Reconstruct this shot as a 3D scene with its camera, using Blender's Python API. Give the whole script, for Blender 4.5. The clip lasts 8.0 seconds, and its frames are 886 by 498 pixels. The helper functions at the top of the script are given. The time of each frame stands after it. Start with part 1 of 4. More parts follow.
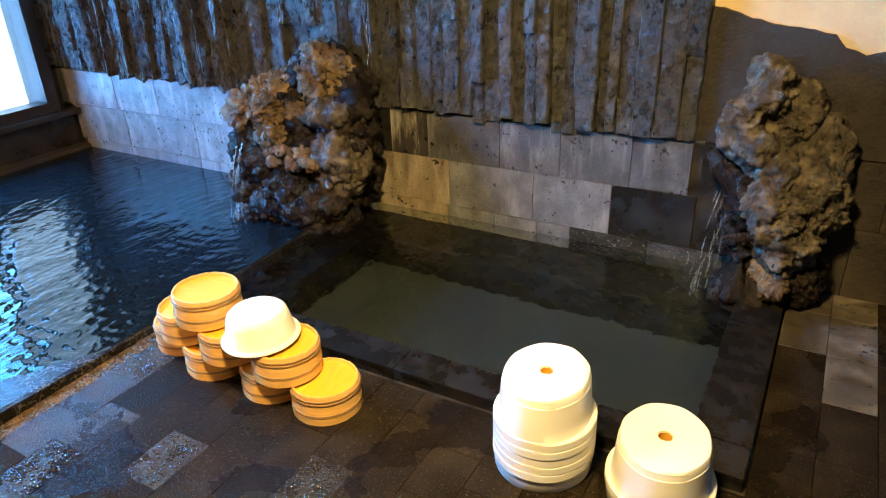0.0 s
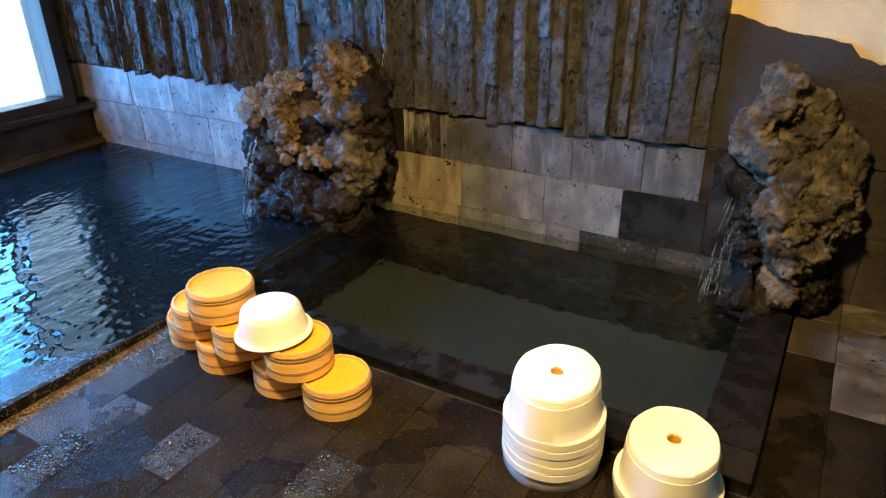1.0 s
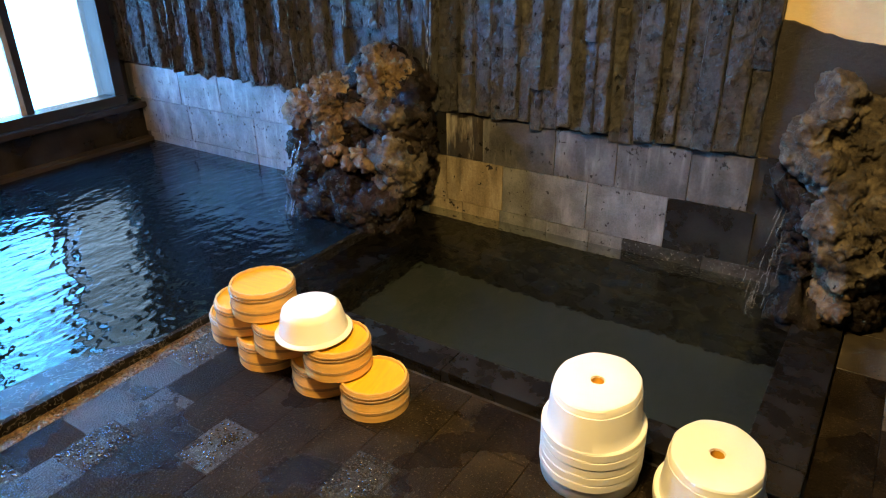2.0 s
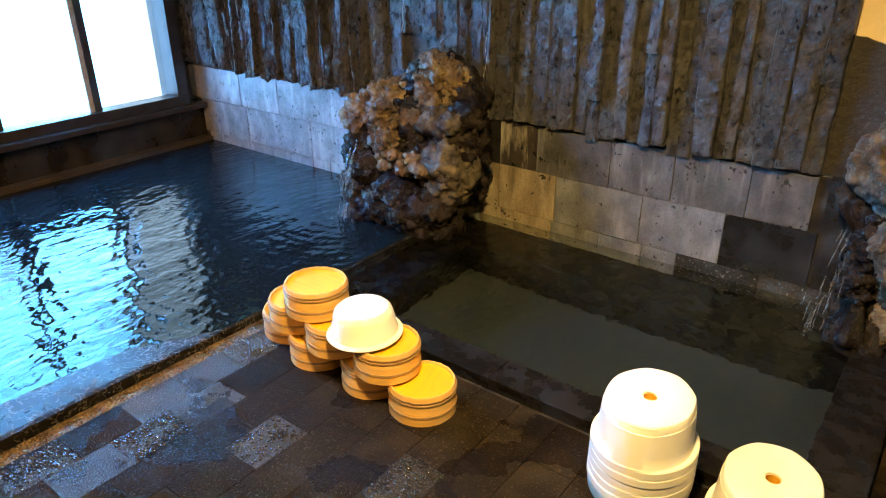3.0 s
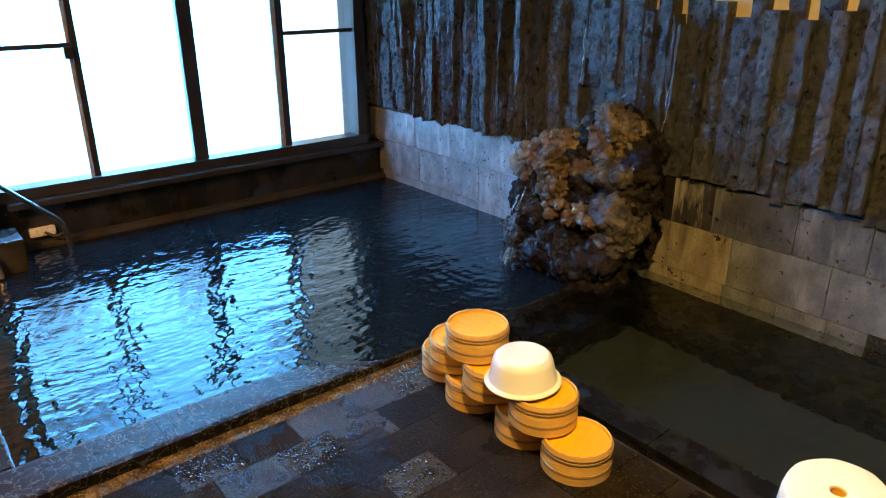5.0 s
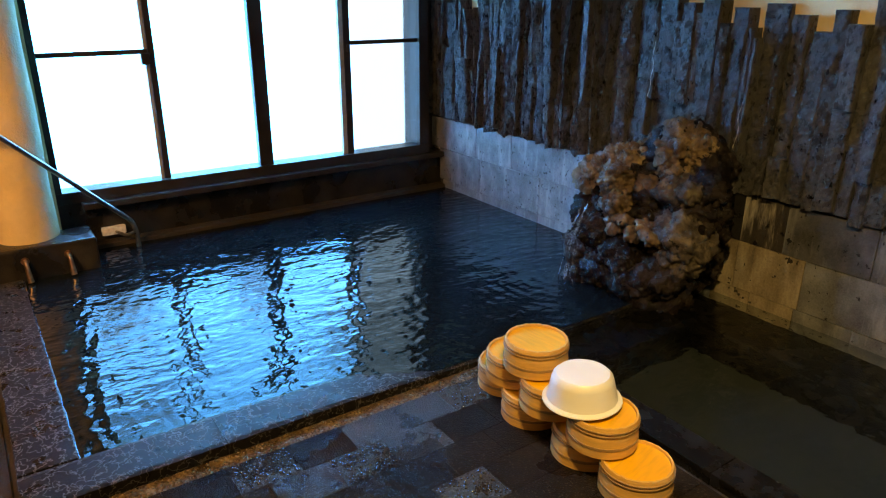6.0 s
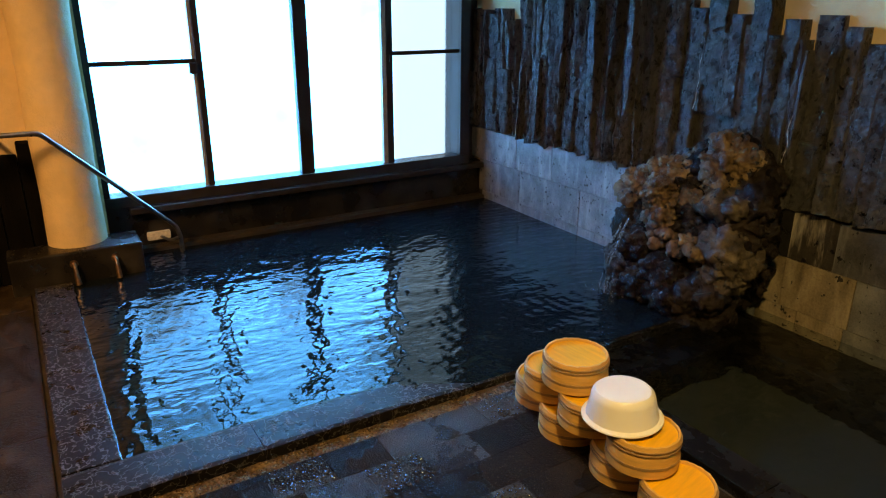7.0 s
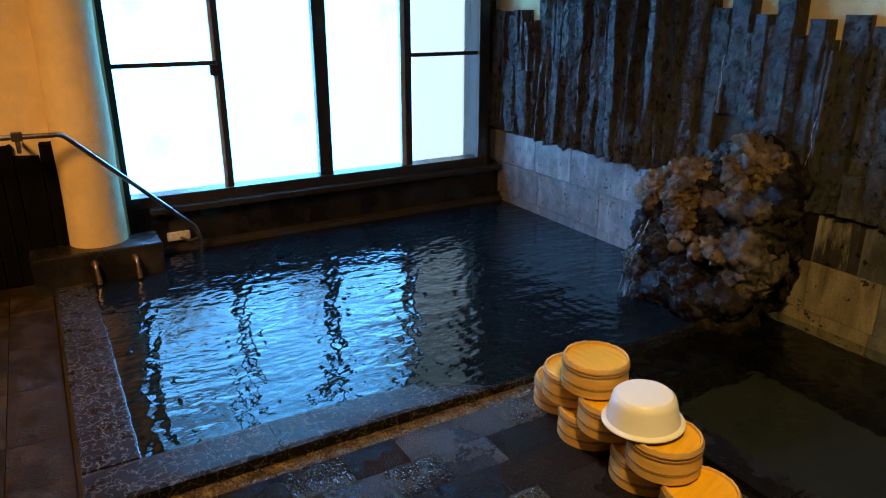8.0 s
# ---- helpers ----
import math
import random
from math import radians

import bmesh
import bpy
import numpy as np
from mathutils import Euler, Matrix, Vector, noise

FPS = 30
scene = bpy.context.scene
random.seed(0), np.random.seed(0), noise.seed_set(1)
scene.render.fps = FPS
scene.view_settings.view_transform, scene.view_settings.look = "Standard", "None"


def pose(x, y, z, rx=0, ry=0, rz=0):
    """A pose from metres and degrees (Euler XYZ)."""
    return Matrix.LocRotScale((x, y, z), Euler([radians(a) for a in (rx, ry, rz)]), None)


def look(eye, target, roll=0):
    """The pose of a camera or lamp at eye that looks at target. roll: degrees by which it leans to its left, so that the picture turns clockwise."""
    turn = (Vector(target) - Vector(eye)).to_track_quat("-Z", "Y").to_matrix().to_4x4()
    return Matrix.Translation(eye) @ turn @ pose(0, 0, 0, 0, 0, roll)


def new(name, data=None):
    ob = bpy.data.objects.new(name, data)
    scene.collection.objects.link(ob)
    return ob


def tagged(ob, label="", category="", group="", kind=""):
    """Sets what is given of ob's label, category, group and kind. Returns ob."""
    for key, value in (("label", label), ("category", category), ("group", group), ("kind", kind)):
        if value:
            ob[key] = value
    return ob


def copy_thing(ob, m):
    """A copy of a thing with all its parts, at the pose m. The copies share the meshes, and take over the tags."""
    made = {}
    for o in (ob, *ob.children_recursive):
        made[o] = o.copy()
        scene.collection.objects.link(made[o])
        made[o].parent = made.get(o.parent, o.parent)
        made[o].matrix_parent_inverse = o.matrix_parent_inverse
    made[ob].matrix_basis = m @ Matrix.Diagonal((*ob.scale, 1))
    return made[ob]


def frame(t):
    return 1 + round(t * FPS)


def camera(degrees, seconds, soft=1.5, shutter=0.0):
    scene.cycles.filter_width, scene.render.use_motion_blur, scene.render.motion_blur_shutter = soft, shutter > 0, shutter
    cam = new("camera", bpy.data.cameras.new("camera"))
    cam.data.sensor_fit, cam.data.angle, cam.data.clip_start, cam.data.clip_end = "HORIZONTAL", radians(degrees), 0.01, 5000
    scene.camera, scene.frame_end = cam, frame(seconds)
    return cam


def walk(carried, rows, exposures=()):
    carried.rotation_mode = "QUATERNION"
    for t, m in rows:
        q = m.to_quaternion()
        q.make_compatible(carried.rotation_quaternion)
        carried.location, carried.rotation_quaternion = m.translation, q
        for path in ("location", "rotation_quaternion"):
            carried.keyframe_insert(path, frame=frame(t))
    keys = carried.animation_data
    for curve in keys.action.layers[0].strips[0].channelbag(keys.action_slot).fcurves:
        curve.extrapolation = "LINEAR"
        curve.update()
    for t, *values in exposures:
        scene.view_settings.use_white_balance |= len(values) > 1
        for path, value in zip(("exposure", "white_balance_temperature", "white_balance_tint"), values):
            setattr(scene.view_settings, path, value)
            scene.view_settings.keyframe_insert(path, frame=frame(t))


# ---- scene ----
cam = camera(64.9, 8.0, soft=1.1)
PATH = [
    (0, (4.619, -2.973, 1.503), (3.726, -1.417, 0.619), -1.9),
    (0.5, (4.618, -2.988, 1.5), (3.72, -1.433, 0.62), -1.6),
    (1, (4.609, -3.004, 1.506), (3.701, -1.454, 0.628), -0.9),
    (1.5, (4.602, -2.999, 1.501), (3.651, -1.471, 0.628), -0.9),
    (3, (4.57, -3.031, 1.504), (3.463, -1.596, 0.658), -0.3),
    (3.5, (4.558, -3.035, 1.502), (3.379, -1.644, 0.68), -0.1),
    (4, (4.545, -3.042, 1.502), (3.274, -1.719, 0.706), -0.5),
    (4.5, (4.532, -3.058, 1.508), (3.165, -1.812, 0.747), -0.5),
    (5, (4.522, -3.079, 1.511), (3.078, -1.9, 0.786), -0.2),
    (6.5, (4.476, -3.089, 1.504), (2.896, -2.072, 0.818), 0.2),
    (7, (4.472, -3.093, 1.506), (2.863, -2.112, 0.836), 0.2),
    (7.5, (4.463, -3.099, 1.501), (2.839, -2.14, 0.837), 0.2),
    (8, (4.459, -3.095, 1.498), (2.824, -2.154, 0.835), -0.0),
]
walk(cam, [(t, look(eye, target, roll)) for t, eye, target, roll in PATH],
     exposures=[(0.0, 0.68, 7100, 8), (0.5, 0.60, 7100, 8), (1.0, 0.40, 7200, 8), (1.5, 0.08, 7350, 8), (3.0, 0.52, 8150, 8), (4.5, 0.05, 8400, 8), (5.5, -0.38, 8500, 8), (6.5, -0.72, 8500, 8), (8.0, -0.95, 8500, 8)])

# ---- world and light ----
world = bpy.data.worlds.new("world")
scene.world = world
world.use_nodes = True
sky = world.node_tree.nodes.new("ShaderNodeTexSky")
sky.sky_type, sky.sun_disc = "NISHITA", False
sky.sun_elevation, sky.sun_rotation = radians(35), radians(200)
world.node_tree.links.new(sky.outputs[0], world.node_tree.nodes["Background"].inputs[0])
world.node_tree.nodes["Background"].inputs[1].default_value = 0.08


def lamp(name, eye, target, watts, color, size, spread):
    data = bpy.data.lights.new(name, "AREA")
    data.spread = radians(spread)
    data.energy, data.color, data.shape, data.size = watts, color, "DISK", size
    ob = new(name, data)
    ob.matrix_world = look(eye, target)
    return ob


lamp("ceiling_lamp_light", (4.05, -2.4, 2.42), (3.6, -1.1, 0.0), 50, (1.0, 0.72, 0.31), 0.30, 120)
lamp("ceiling_lamp_light", (2.1, -4.2, 2.42), (0.9, -3.1, 0.3), 78, (1.0, 0.55, 0.23), 0.9, 105)


# ---- materials ----
def nodes_of(name):
    m = bpy.data.materials.new(name)
    m.use_nodes = True
    return m, m.node_tree, m.node_tree.nodes["Principled BSDF"]


def texture(nt, kind, scale, detail=6.0, stretch=(1, 1, 1), space="Object", rough=0.6):
    co = nt.nodes.new("ShaderNodeTexCoord")
    mp = nt.nodes.new("ShaderNodeMapping")
    mp.inputs["Scale"].default_value = stretch
    nt.links.new(co.outputs[space], mp.inputs["Vector"])
    tex = nt.nodes.new("ShaderNodeTexNoise" if kind == "noise" else "ShaderNodeTexVoronoi")
    tex.inputs["Scale"].default_value = scale
    if kind == "noise":
        tex.inputs["Detail"].default_value = detail
        tex.inputs["Roughness"].default_value = rough
    nt.links.new(mp.outputs[0], tex.inputs["Vector"])
    info = nt.nodes.new("ShaderNodeObjectInfo")
    shift = nt.nodes.new("ShaderNodeVectorMath")
    shift.operation = "SCALE"
    shift.inputs[0].default_value = (7.3, 3.1, 5.7)
    nt.links.new(info.outputs["Random"], shift.inputs["Scale"])
    nt.links.new(shift.outputs[0], mp.inputs["Location"])
    return tex.outputs[0]


def ramp(nt, value, stops):
    r = nt.nodes.new("ShaderNodeValToRGB")
    while len(r.color_ramp.elements) < len(stops):
        r.color_ramp.elements.new(0.5)
    for e, (p, c) in zip(r.color_ramp.elements, stops):
        e.position = p
        e.color = (c, c, c, 1) if isinstance(c, (int, float)) else (*c, 1)
    nt.links.new(value, r.inputs[0])
    return r.outputs[0]


def blend(nt, factor, a, b, mode="MIX"):
    n = nt.nodes.new("ShaderNodeMix")
    n.data_type, n.blend_type = "RGBA", mode
    for sock, v in ((n.inputs[0], factor), (n.inputs[6], a), (n.inputs[7], b)):
        if isinstance(v, (int, float)):
            sock.default_value = v
        elif isinstance(v, tuple):
            sock.default_value = (*v, 1)
        else:
            nt.links.new(v, sock)
    return n.outputs[2]


def bump(nt, bsdf, heights):
    last = None
    for value, strength, distance in heights:
        b = nt.nodes.new("ShaderNodeBump")
        b.inputs["Strength"].default_value, b.inputs["Distance"].default_value = strength, distance
        nt.links.new(value, b.inputs["Height"])
        if last:
            nt.links.new(last, b.inputs["Normal"])
        last = b.outputs[0]
    nt.links.new(last, bsdf.inputs["Normal"])


def stone(name, dark, mid, light, scale=6.0, rough=(0.45, 0.75), relief=0.004, grain=90.0, pits=0.0, streaks=None, vary=0.25,
          stretch=(1, 1, 1), space="Object", glint_specks=0.0, craggy=0.0, gloss=0.5, rugged=26.0, puddles=False, pebbles=0.0):
    """Mottled stone: large stains, fine grain, optional pits and lime streaks, a tint of its own for each piece."""
    m, nt, b = nodes_of(name)
    b.inputs["Specular IOR Level"].default_value = gloss
    big = texture(nt, "noise", scale, 8, stretch, space)
    fine = texture(nt, "noise", grain, 4, (1, 1, 1), space)
    col = ramp(nt, big, [(0.32, dark), (0.5, mid), (0.68, light)])
    col = blend(nt, 0.35, col, ramp(nt, fine, [(0.3, tuple(0.4 * c for c in mid)), (0.7, tuple(min(1, 1.5 * c) for c in mid))]))
    heights = [(big, 0.6, relief * 2), (fine, 0.5, relief)]
    if streaks:
        s = texture(nt, "noise", 5.0, 7, (3.2, 3.2, 0.5), space)
        col = blend(nt, ramp(nt, s, [(0.54, 0.0), (0.74, 0.6)]), col, streaks)
    if pits:
        v = texture(nt, "noise", pits, 3, (1, 1, 0.75), space, 0.5)
        n2 = texture(nt, "noise", pits * 0.14, 2, (1, 1, 1), space)
        gate = nt.nodes.new("ShaderNodeMath")
        gate.operation = "MULTIPLY_ADD"
        nt.links.new(n2, gate.inputs[0])
        gate.inputs[1].default_value = 0.5
        nt.links.new(v, gate.inputs[2])
        hole = ramp(nt, gate.outputs[0], [(0.925, 0.0), (0.94, 1.0)])
        col = blend(nt, hole, col, tuple(0.3 * c for c in dark))
        inv = nt.nodes.new("ShaderNodeMath")
        inv.operation = "SUBTRACT"
        inv.inputs[0].default_value = 1.0
        nt.links.new(hole, inv.inputs[1])
        heights.append((inv.outputs[0], 0.8, 0.006))
    # wet glints painted as pale dots, raised a little by bump
    if glint_specks:
        sp = texture(nt, "noise", glint_specks, 2, (1, 1, 1), space, 0.5)
        dots = ramp(nt, sp, [(0.63, 0.0), (0.68, 1.0)])
        col = blend(nt, dots, col, tuple(min(1, 1.9 * c) for c in light))
        heights.append((sp, 1.0, 0.006))
    if pebbles:
        dome = ramp(nt, texture(nt, "voronoi", pebbles, 2, (1, 1, 1), space), [(0.0, 1.0), (0.55, 0.15), (0.8, 0.0)])
        # pebble crowns coloured paler to imitate glints
        col = blend(nt, ramp(nt, dome, [(0.55, 0.0), (0.9, 0.7)]), col, tuple(min(1, 2.2 * c) for c in light))
        heights.append((dome, 1.0, 0.014))
    if craggy:
        heights.append((texture(nt, "noise", rugged, 6, (1, 1, 0.8), space, 0.7), 0.9, craggy))
    info = nt.nodes.new("ShaderNodeObjectInfo")
    tint = ramp(nt, info.outputs["Random"], [(0.0, 1 - vary), (1.0, 1 + vary)])
    col = blend(nt, 1.0, col, tint, "MULTIPLY")
    dry = ramp(nt, big, [(0.35, rough[0]), (0.65, rough[1])])
    if puddles:
        where = nt.nodes.new("ShaderNodeNewGeometry")
        pool = nt.nodes.new("ShaderNodeTexNoise")
        pool.inputs["Scale"].default_value, pool.inputs["Detail"].default_value = 3.1, 5.0
        nt.links.new(where.outputs["Position"], pool.inputs["Vector"])
        wet = ramp(nt, pool.outputs[0], [(0.53, 0.0), (0.555, 1.0)])
        col = blend(nt, wet, col, blend(nt, 1.0, col, (0.55, 0.52, 0.5), "MULTIPLY"))
        dry = blend(nt, wet, dry, (0.16, 0.16, 0.16))
        nt.links.new(blend(nt, wet, (gloss, gloss, gloss), (0.07, 0.07, 0.07)), b.inputs["Specular IOR Level"])
    nt.links.new(col, b.inputs["Base Color"])
    nt.links.new(dry, b.inputs["Roughness"])
    bump(nt, b, heights)
    return m


def plain(name, color, rough=0.5, metal=0.0, spots=0.15, scale=12.0, relief=0.001, stretch=(1, 1, 1)):
    m, nt, b = nodes_of(name)
    n = texture(nt, "noise", scale, 6, stretch)
    lo, hi = tuple(c * (1 - spots) for c in color), tuple(min(1, c * (1 + spots)) for c in color)
    nt.links.new(ramp(nt, n, [(0.35, lo), (0.65, hi)]), b.inputs["Base Color"])
    nt.links.new(ramp(nt, n, [(0.3, rough * 0.8), (0.7, min(1, rough * 1.2))]), b.inputs["Roughness"])
    b.inputs["Metallic"].default_value = metal
    f = texture(nt, "noise", scale * 9, 3)
    bump(nt, b, [(n, 0.4, relief), (f, 0.4, relief * 0.5)])
    return m


M_column = stone("basalt_columns", (0.026, 0.0255, 0.024), (0.078, 0.0745, 0.069), (0.165, 0.159, 0.149), 22.0, (0.2, 0.46), 0.008, 90, pits=45, vary=0.3, stretch=(1, 1, 0.7), craggy=0.034, rugged=52.0, gloss=0.34)
M_block = stone("andesite_blocks", (0.085, 0.0855, 0.087), (0.185, 0.187, 0.19), (0.33, 0.33, 0.33), 9.0, (0.28, 0.55), 0.002, 120, pits=55, streaks=(0.48, 0.47, 0.45), vary=0.15, stretch=(1.15, 1.15, 0.9))
# same andesite, coloured darker for the dimmer right part of the wall
M_block_dimmed = stone("dimmed_andesite_blocks", (0.055, 0.055, 0.053), (0.125, 0.125, 0.12), (0.235, 0.234, 0.225), 8.0, (0.35, 0.6), 0.003, 120, pits=42, streaks=(0.36, 0.35, 0.33), vary=0.08, stretch=(1.1, 1.1, 0.9))
M_block_ochre = stone("ochre_stained_blocks", (0.07, 0.052, 0.032), (0.21, 0.165, 0.105), (0.38, 0.32, 0.22), 7.0, (0.45, 0.7), 0.003, 90, pits=40, streaks=(0.42, 0.35, 0.24), vary=0.1, stretch=(1.8, 1.8, 0.6))
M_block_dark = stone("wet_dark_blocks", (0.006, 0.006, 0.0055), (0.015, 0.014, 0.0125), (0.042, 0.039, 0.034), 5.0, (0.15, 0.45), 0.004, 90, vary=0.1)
M_block_stained = stone("dark_stained_blocks", (0.032, 0.0316, 0.031), (0.07, 0.069, 0.067), (0.15, 0.147, 0.143), 9.0, (0.4, 0.7), 0.003, 110, pits=50, streaks=(0.26, 0.255, 0.25), vary=0.1, stretch=(1.2, 1.2, 0.85))
# dark wet stone; sparkle of its droplets is painted on as pale dots
M_block_splash = stone("splashed_wet_blocks", (0.012, 0.012, 0.011), (0.03, 0.028, 0.025), (0.09, 0.085, 0.075), 7.0, (0.06, 0.25), 0.006, 90, vary=0.1, glint_specks=70)
M_block_drip = stone("dripping_stained_blocks", (0.006, 0.005, 0.0045), (0.04, 0.034, 0.028), (0.50, 0.45, 0.37), 5.0, (0.4, 0.7), 0.003, 90, pits=20, vary=0.0, stretch=(4, 4, 0.7))
M_panel = stone("dark_cast_stone", (0.016, 0.012, 0.009), (0.031, 0.024, 0.017), (0.066, 0.052, 0.036), 6.0, (0.5, 0.8), 0.006, 70, vary=0.2, craggy=0.012, rugged=30.0)
M_rock = stone("wet_volcanic_rock", (0.004, 0.0032, 0.003), (0.014, 0.010, 0.008), (0.05, 0.035, 0.025), 9.0, (0.1, 0.4), 0.010, 70, gloss=0.28, pits=40, vary=0.0, craggy=0.022, rugged=34.0)
M_crust = stone("ochre_mineral_crust", (0.025, 0.015, 0.008), (0.145, 0.09, 0.04), (0.47, 0.34, 0.18), 9.0, (0.35, 0.7), 0.010, 70, pits=40, vary=0.0, craggy=0.022, rugged=36.0)
M_rock_grey = stone("grey_brown_boulder", (0.010, 0.0075, 0.005), (0.08, 0.062, 0.040), (0.33, 0.265, 0.175), 15.0, (0.35, 0.7), 0.010, 90, pits=50, vary=0.0, craggy=0.024, rugged=48.0)
M_tile = stone("wet_andesite_tiles", (0.005, 0.0036, 0.0023), (0.0155, 0.011, 0.007), (0.037, 0.027, 0.018), 5.5, (0.35, 0.7), 0.006, 170, vary=0.12, glint_specks=150, gloss=0.035, puddles=True)
M_tile_pebbly = stone("pebbly_wet_tiles", (0.012, 0.010, 0.008), (0.03, 0.026, 0.021), (0.07, 0.062, 0.052), 9.0, (0.05, 0.14), 0.0006, 95, vary=0.1, gloss=1.0)
M_tile_worn = stone("ochre_worn_tiles", (0.022, 0.017, 0.012), (0.085, 0.068, 0.048), (0.26, 0.22, 0.165), 6.0, (0.3, 0.6), 0.003, 140, pits=50, vary=0.2)
M_tile_pale = stone("pale_worn_tiles", (0.011, 0.010, 0.009), (0.028, 0.025, 0.022), (0.07, 0.064, 0.057), 8.0, (0.2, 0.5), 0.003, 140, vary=0.2, glint_specks=170, gloss=0.14, puddles=True)
M_tile_pitted = stone("pitted_brown_tiles", (0.007, 0.005, 0.003), (0.022, 0.0155, 0.009), (0.06, 0.043, 0.026), 9.0, (0.3, 0.6), 0.006, 110, pits=45, vary=0.2, gloss=0.12)
M_grout = stone("dark_grout", (0.008, 0.007, 0.006), (0.018, 0.015, 0.012), (0.04, 0.033, 0.026), 12.0, (0.3, 0.7), 0.003, 120, vary=0.0)
M_kerb = stone("polished_black_kerb", (0.003, 0.0026, 0.0024), (0.0065, 0.0056, 0.005), (0.015, 0.013, 0.0115), 14.0, (0.15, 0.4), 0.001, 150, vary=0.15)
M_kerb_wet = stone("wet_marked_kerb", (0.006, 0.0052, 0.0048), (0.013, 0.0115, 0.0105), (0.03, 0.027, 0.025), 14.0, (0.22, 0.5), 0.001, 150, vary=0.1, gloss=0.10)
nt = M_kerb_wet.node_tree
_b = nt.nodes["Principled BSDF"]
_line = ramp(nt, texture(nt, "noise", 24.0, 2, (1, 1, 1)), [(0.475, 0.0), (0.497, 0.8), (0.519, 0.0)])
_low = nt.nodes.new("ShaderNodeBump")
_low.inputs["Strength"].default_value, _low.inputs["Distance"].default_value = 0.6, 0.003
nt.links.new(_line, _low.inputs["Height"])
nt.links.new(_b.inputs["Normal"].links[0].from_socket, _low.inputs["Normal"])
nt.links.new(_low.outputs[0], _b.inputs["Normal"])
nt.links.new(blend(nt, _line, _b.inputs["Base Color"].links[0].from_socket, (0.19, 0.175, 0.17)), _b.inputs["Base Color"])
M_plaster = plain("cream_plaster", (0.71, 0.54, 0.30), 0.85, 0, 0.07, 9.0, 0.016)
M_gutter = stone("ochre_gravelly_mortar", (0.02, 0.012, 0.006), (0.10, 0.065, 0.03), (0.30, 0.20, 0.095), 16.0, (0.2, 0.5), 0.006, 120, vary=0.0, pebbles=70)
M_murk = stone("silty_pool_bottom", (0.016, 0.021, 0.020), (0.021, 0.027, 0.025), (0.027, 0.034, 0.031), 4.0, (0.7, 0.9), 0.002, 60, vary=0.0)
M_ceiling = plain("ceiling_plaster", (0.32, 0.26, 0.2), 0.9, 0, 0.05, 5.0, 0.002)
M_frame = plain("dark_window_frame", (0.035, 0.032, 0.03), 0.4, 0.3, 0.2, 10.0, 0.0005)
# aluminium with the window's bloom put into its colour, hence so pale
M_sash = plain("bloom_pale_aluminium", (0.42, 0.40, 0.38), 0.5, 0.2, 0.2, 20.0, 0.0005)
M_wood_black = stone("charred_wood", (0.0015, 0.0015, 0.0014), (0.003, 0.0028, 0.0025), (0.007, 0.0065, 0.006), 8.0, (0.6, 0.9), 0.004, 60, stretch=(3, 3, 0.4), gloss=0.05)
M_steel = plain("worn_steel", (0.45, 0.42, 0.38), 0.32, 1.0, 0.2, 25.0, 0.0003)
M_brass = plain("tarnished_brass", (0.5, 0.32, 0.2), 0.35, 1.0, 0.25, 40.0, 0.0005)
M_plastic = plain("white_plastic", (0.80, 0.77, 0.70), 0.38, 0, 0.03, 6.0, 0.0003)
# amber stands in for light glowing through the white plastic
M_hole_glow = plain("painted_glow_plastic", (0.72, 0.36, 0.05), 0.5, 0, 0.08, 20.0, 0.0003)
M_hinoki = plain("pale_cypress_wood", (0.68, 0.385, 0.12), 0.5, 0, 0.16, 9.0, 0.0006, (1, 1, 6))
M_hinoki_base = plain("orange_cypress_base", (0.82, 0.42, 0.04), 0.45, 0, 0.10, 7.0, 0.0006, (9, 1, 1))
M_hoop = plain("brown_hoop", (0.32, 0.19, 0.08), 0.45, 0, 0.15, 30.0, 0.0003)
M_lime = plain("white_lime_streak", (0.62, 0.6, 0.55), 0.7, 0, 0.2, 60.0, 0.001)


def water_material(name, murk, calm):
    m, nt, b = nodes_of(name)
    b.inputs["Base Color"].default_value = (*murk, 1)
    b.inputs["Roughness"].default_value, b.inputs["IOR"].default_value = 0.02, 1.333
    b.inputs["Specular IOR Level"].default_value = 0.4
    b.inputs["Specular Tint"].default_value = (0.42, 0.84, 1.0, 1)
    swell = texture(nt, "noise", 4.6, 2, (1.9, 1.0, 1), rough=0.45)
    ripple = texture(nt, "noise", 17.0, 2, (1.6, 1.0, 1), rough=0.4)
    co = nt.nodes.new("ShaderNodeTexCoord")
    mp = nt.nodes.new("ShaderNodeMapping")
    mp.inputs["Location"].default_value = (-1.9, 0.5, 0)
    nt.links.new(co.outputs["Object"], mp.inputs["Vector"])
    rings = nt.nodes.new("ShaderNodeTexWave")
    rings.wave_type, rings.rings_direction = "RINGS", "SPHERICAL"
    rings.inputs["Scale"].default_value, rings.inputs["Distortion"].default_value = 4.6, 2.4
    rings.inputs["Detail"].default_value = 1.0
    nt.links.new(mp.outputs[0], rings.inputs["Vector"])
    bump(nt, b, [(swell, 0.42, 0.026 * calm), (ripple, 0.4, 0.009 * calm), (rings.outputs["Fac"], 0.13, 0.006 * calm)])
    return m


M_water = water_material("dark_bath_water", (0.004, 0.0065, 0.0075), 1.0)
M_water_small = water_material("clear_bath_water", (0.24, 0.29, 0.29), 0.8)
M_water_small.node_tree.nodes["Principled BSDF"].inputs["Transmission Weight"].default_value = 1.0
M_water_small.node_tree.nodes["Principled BSDF"].inputs["Specular IOR Level"].default_value = 0.3


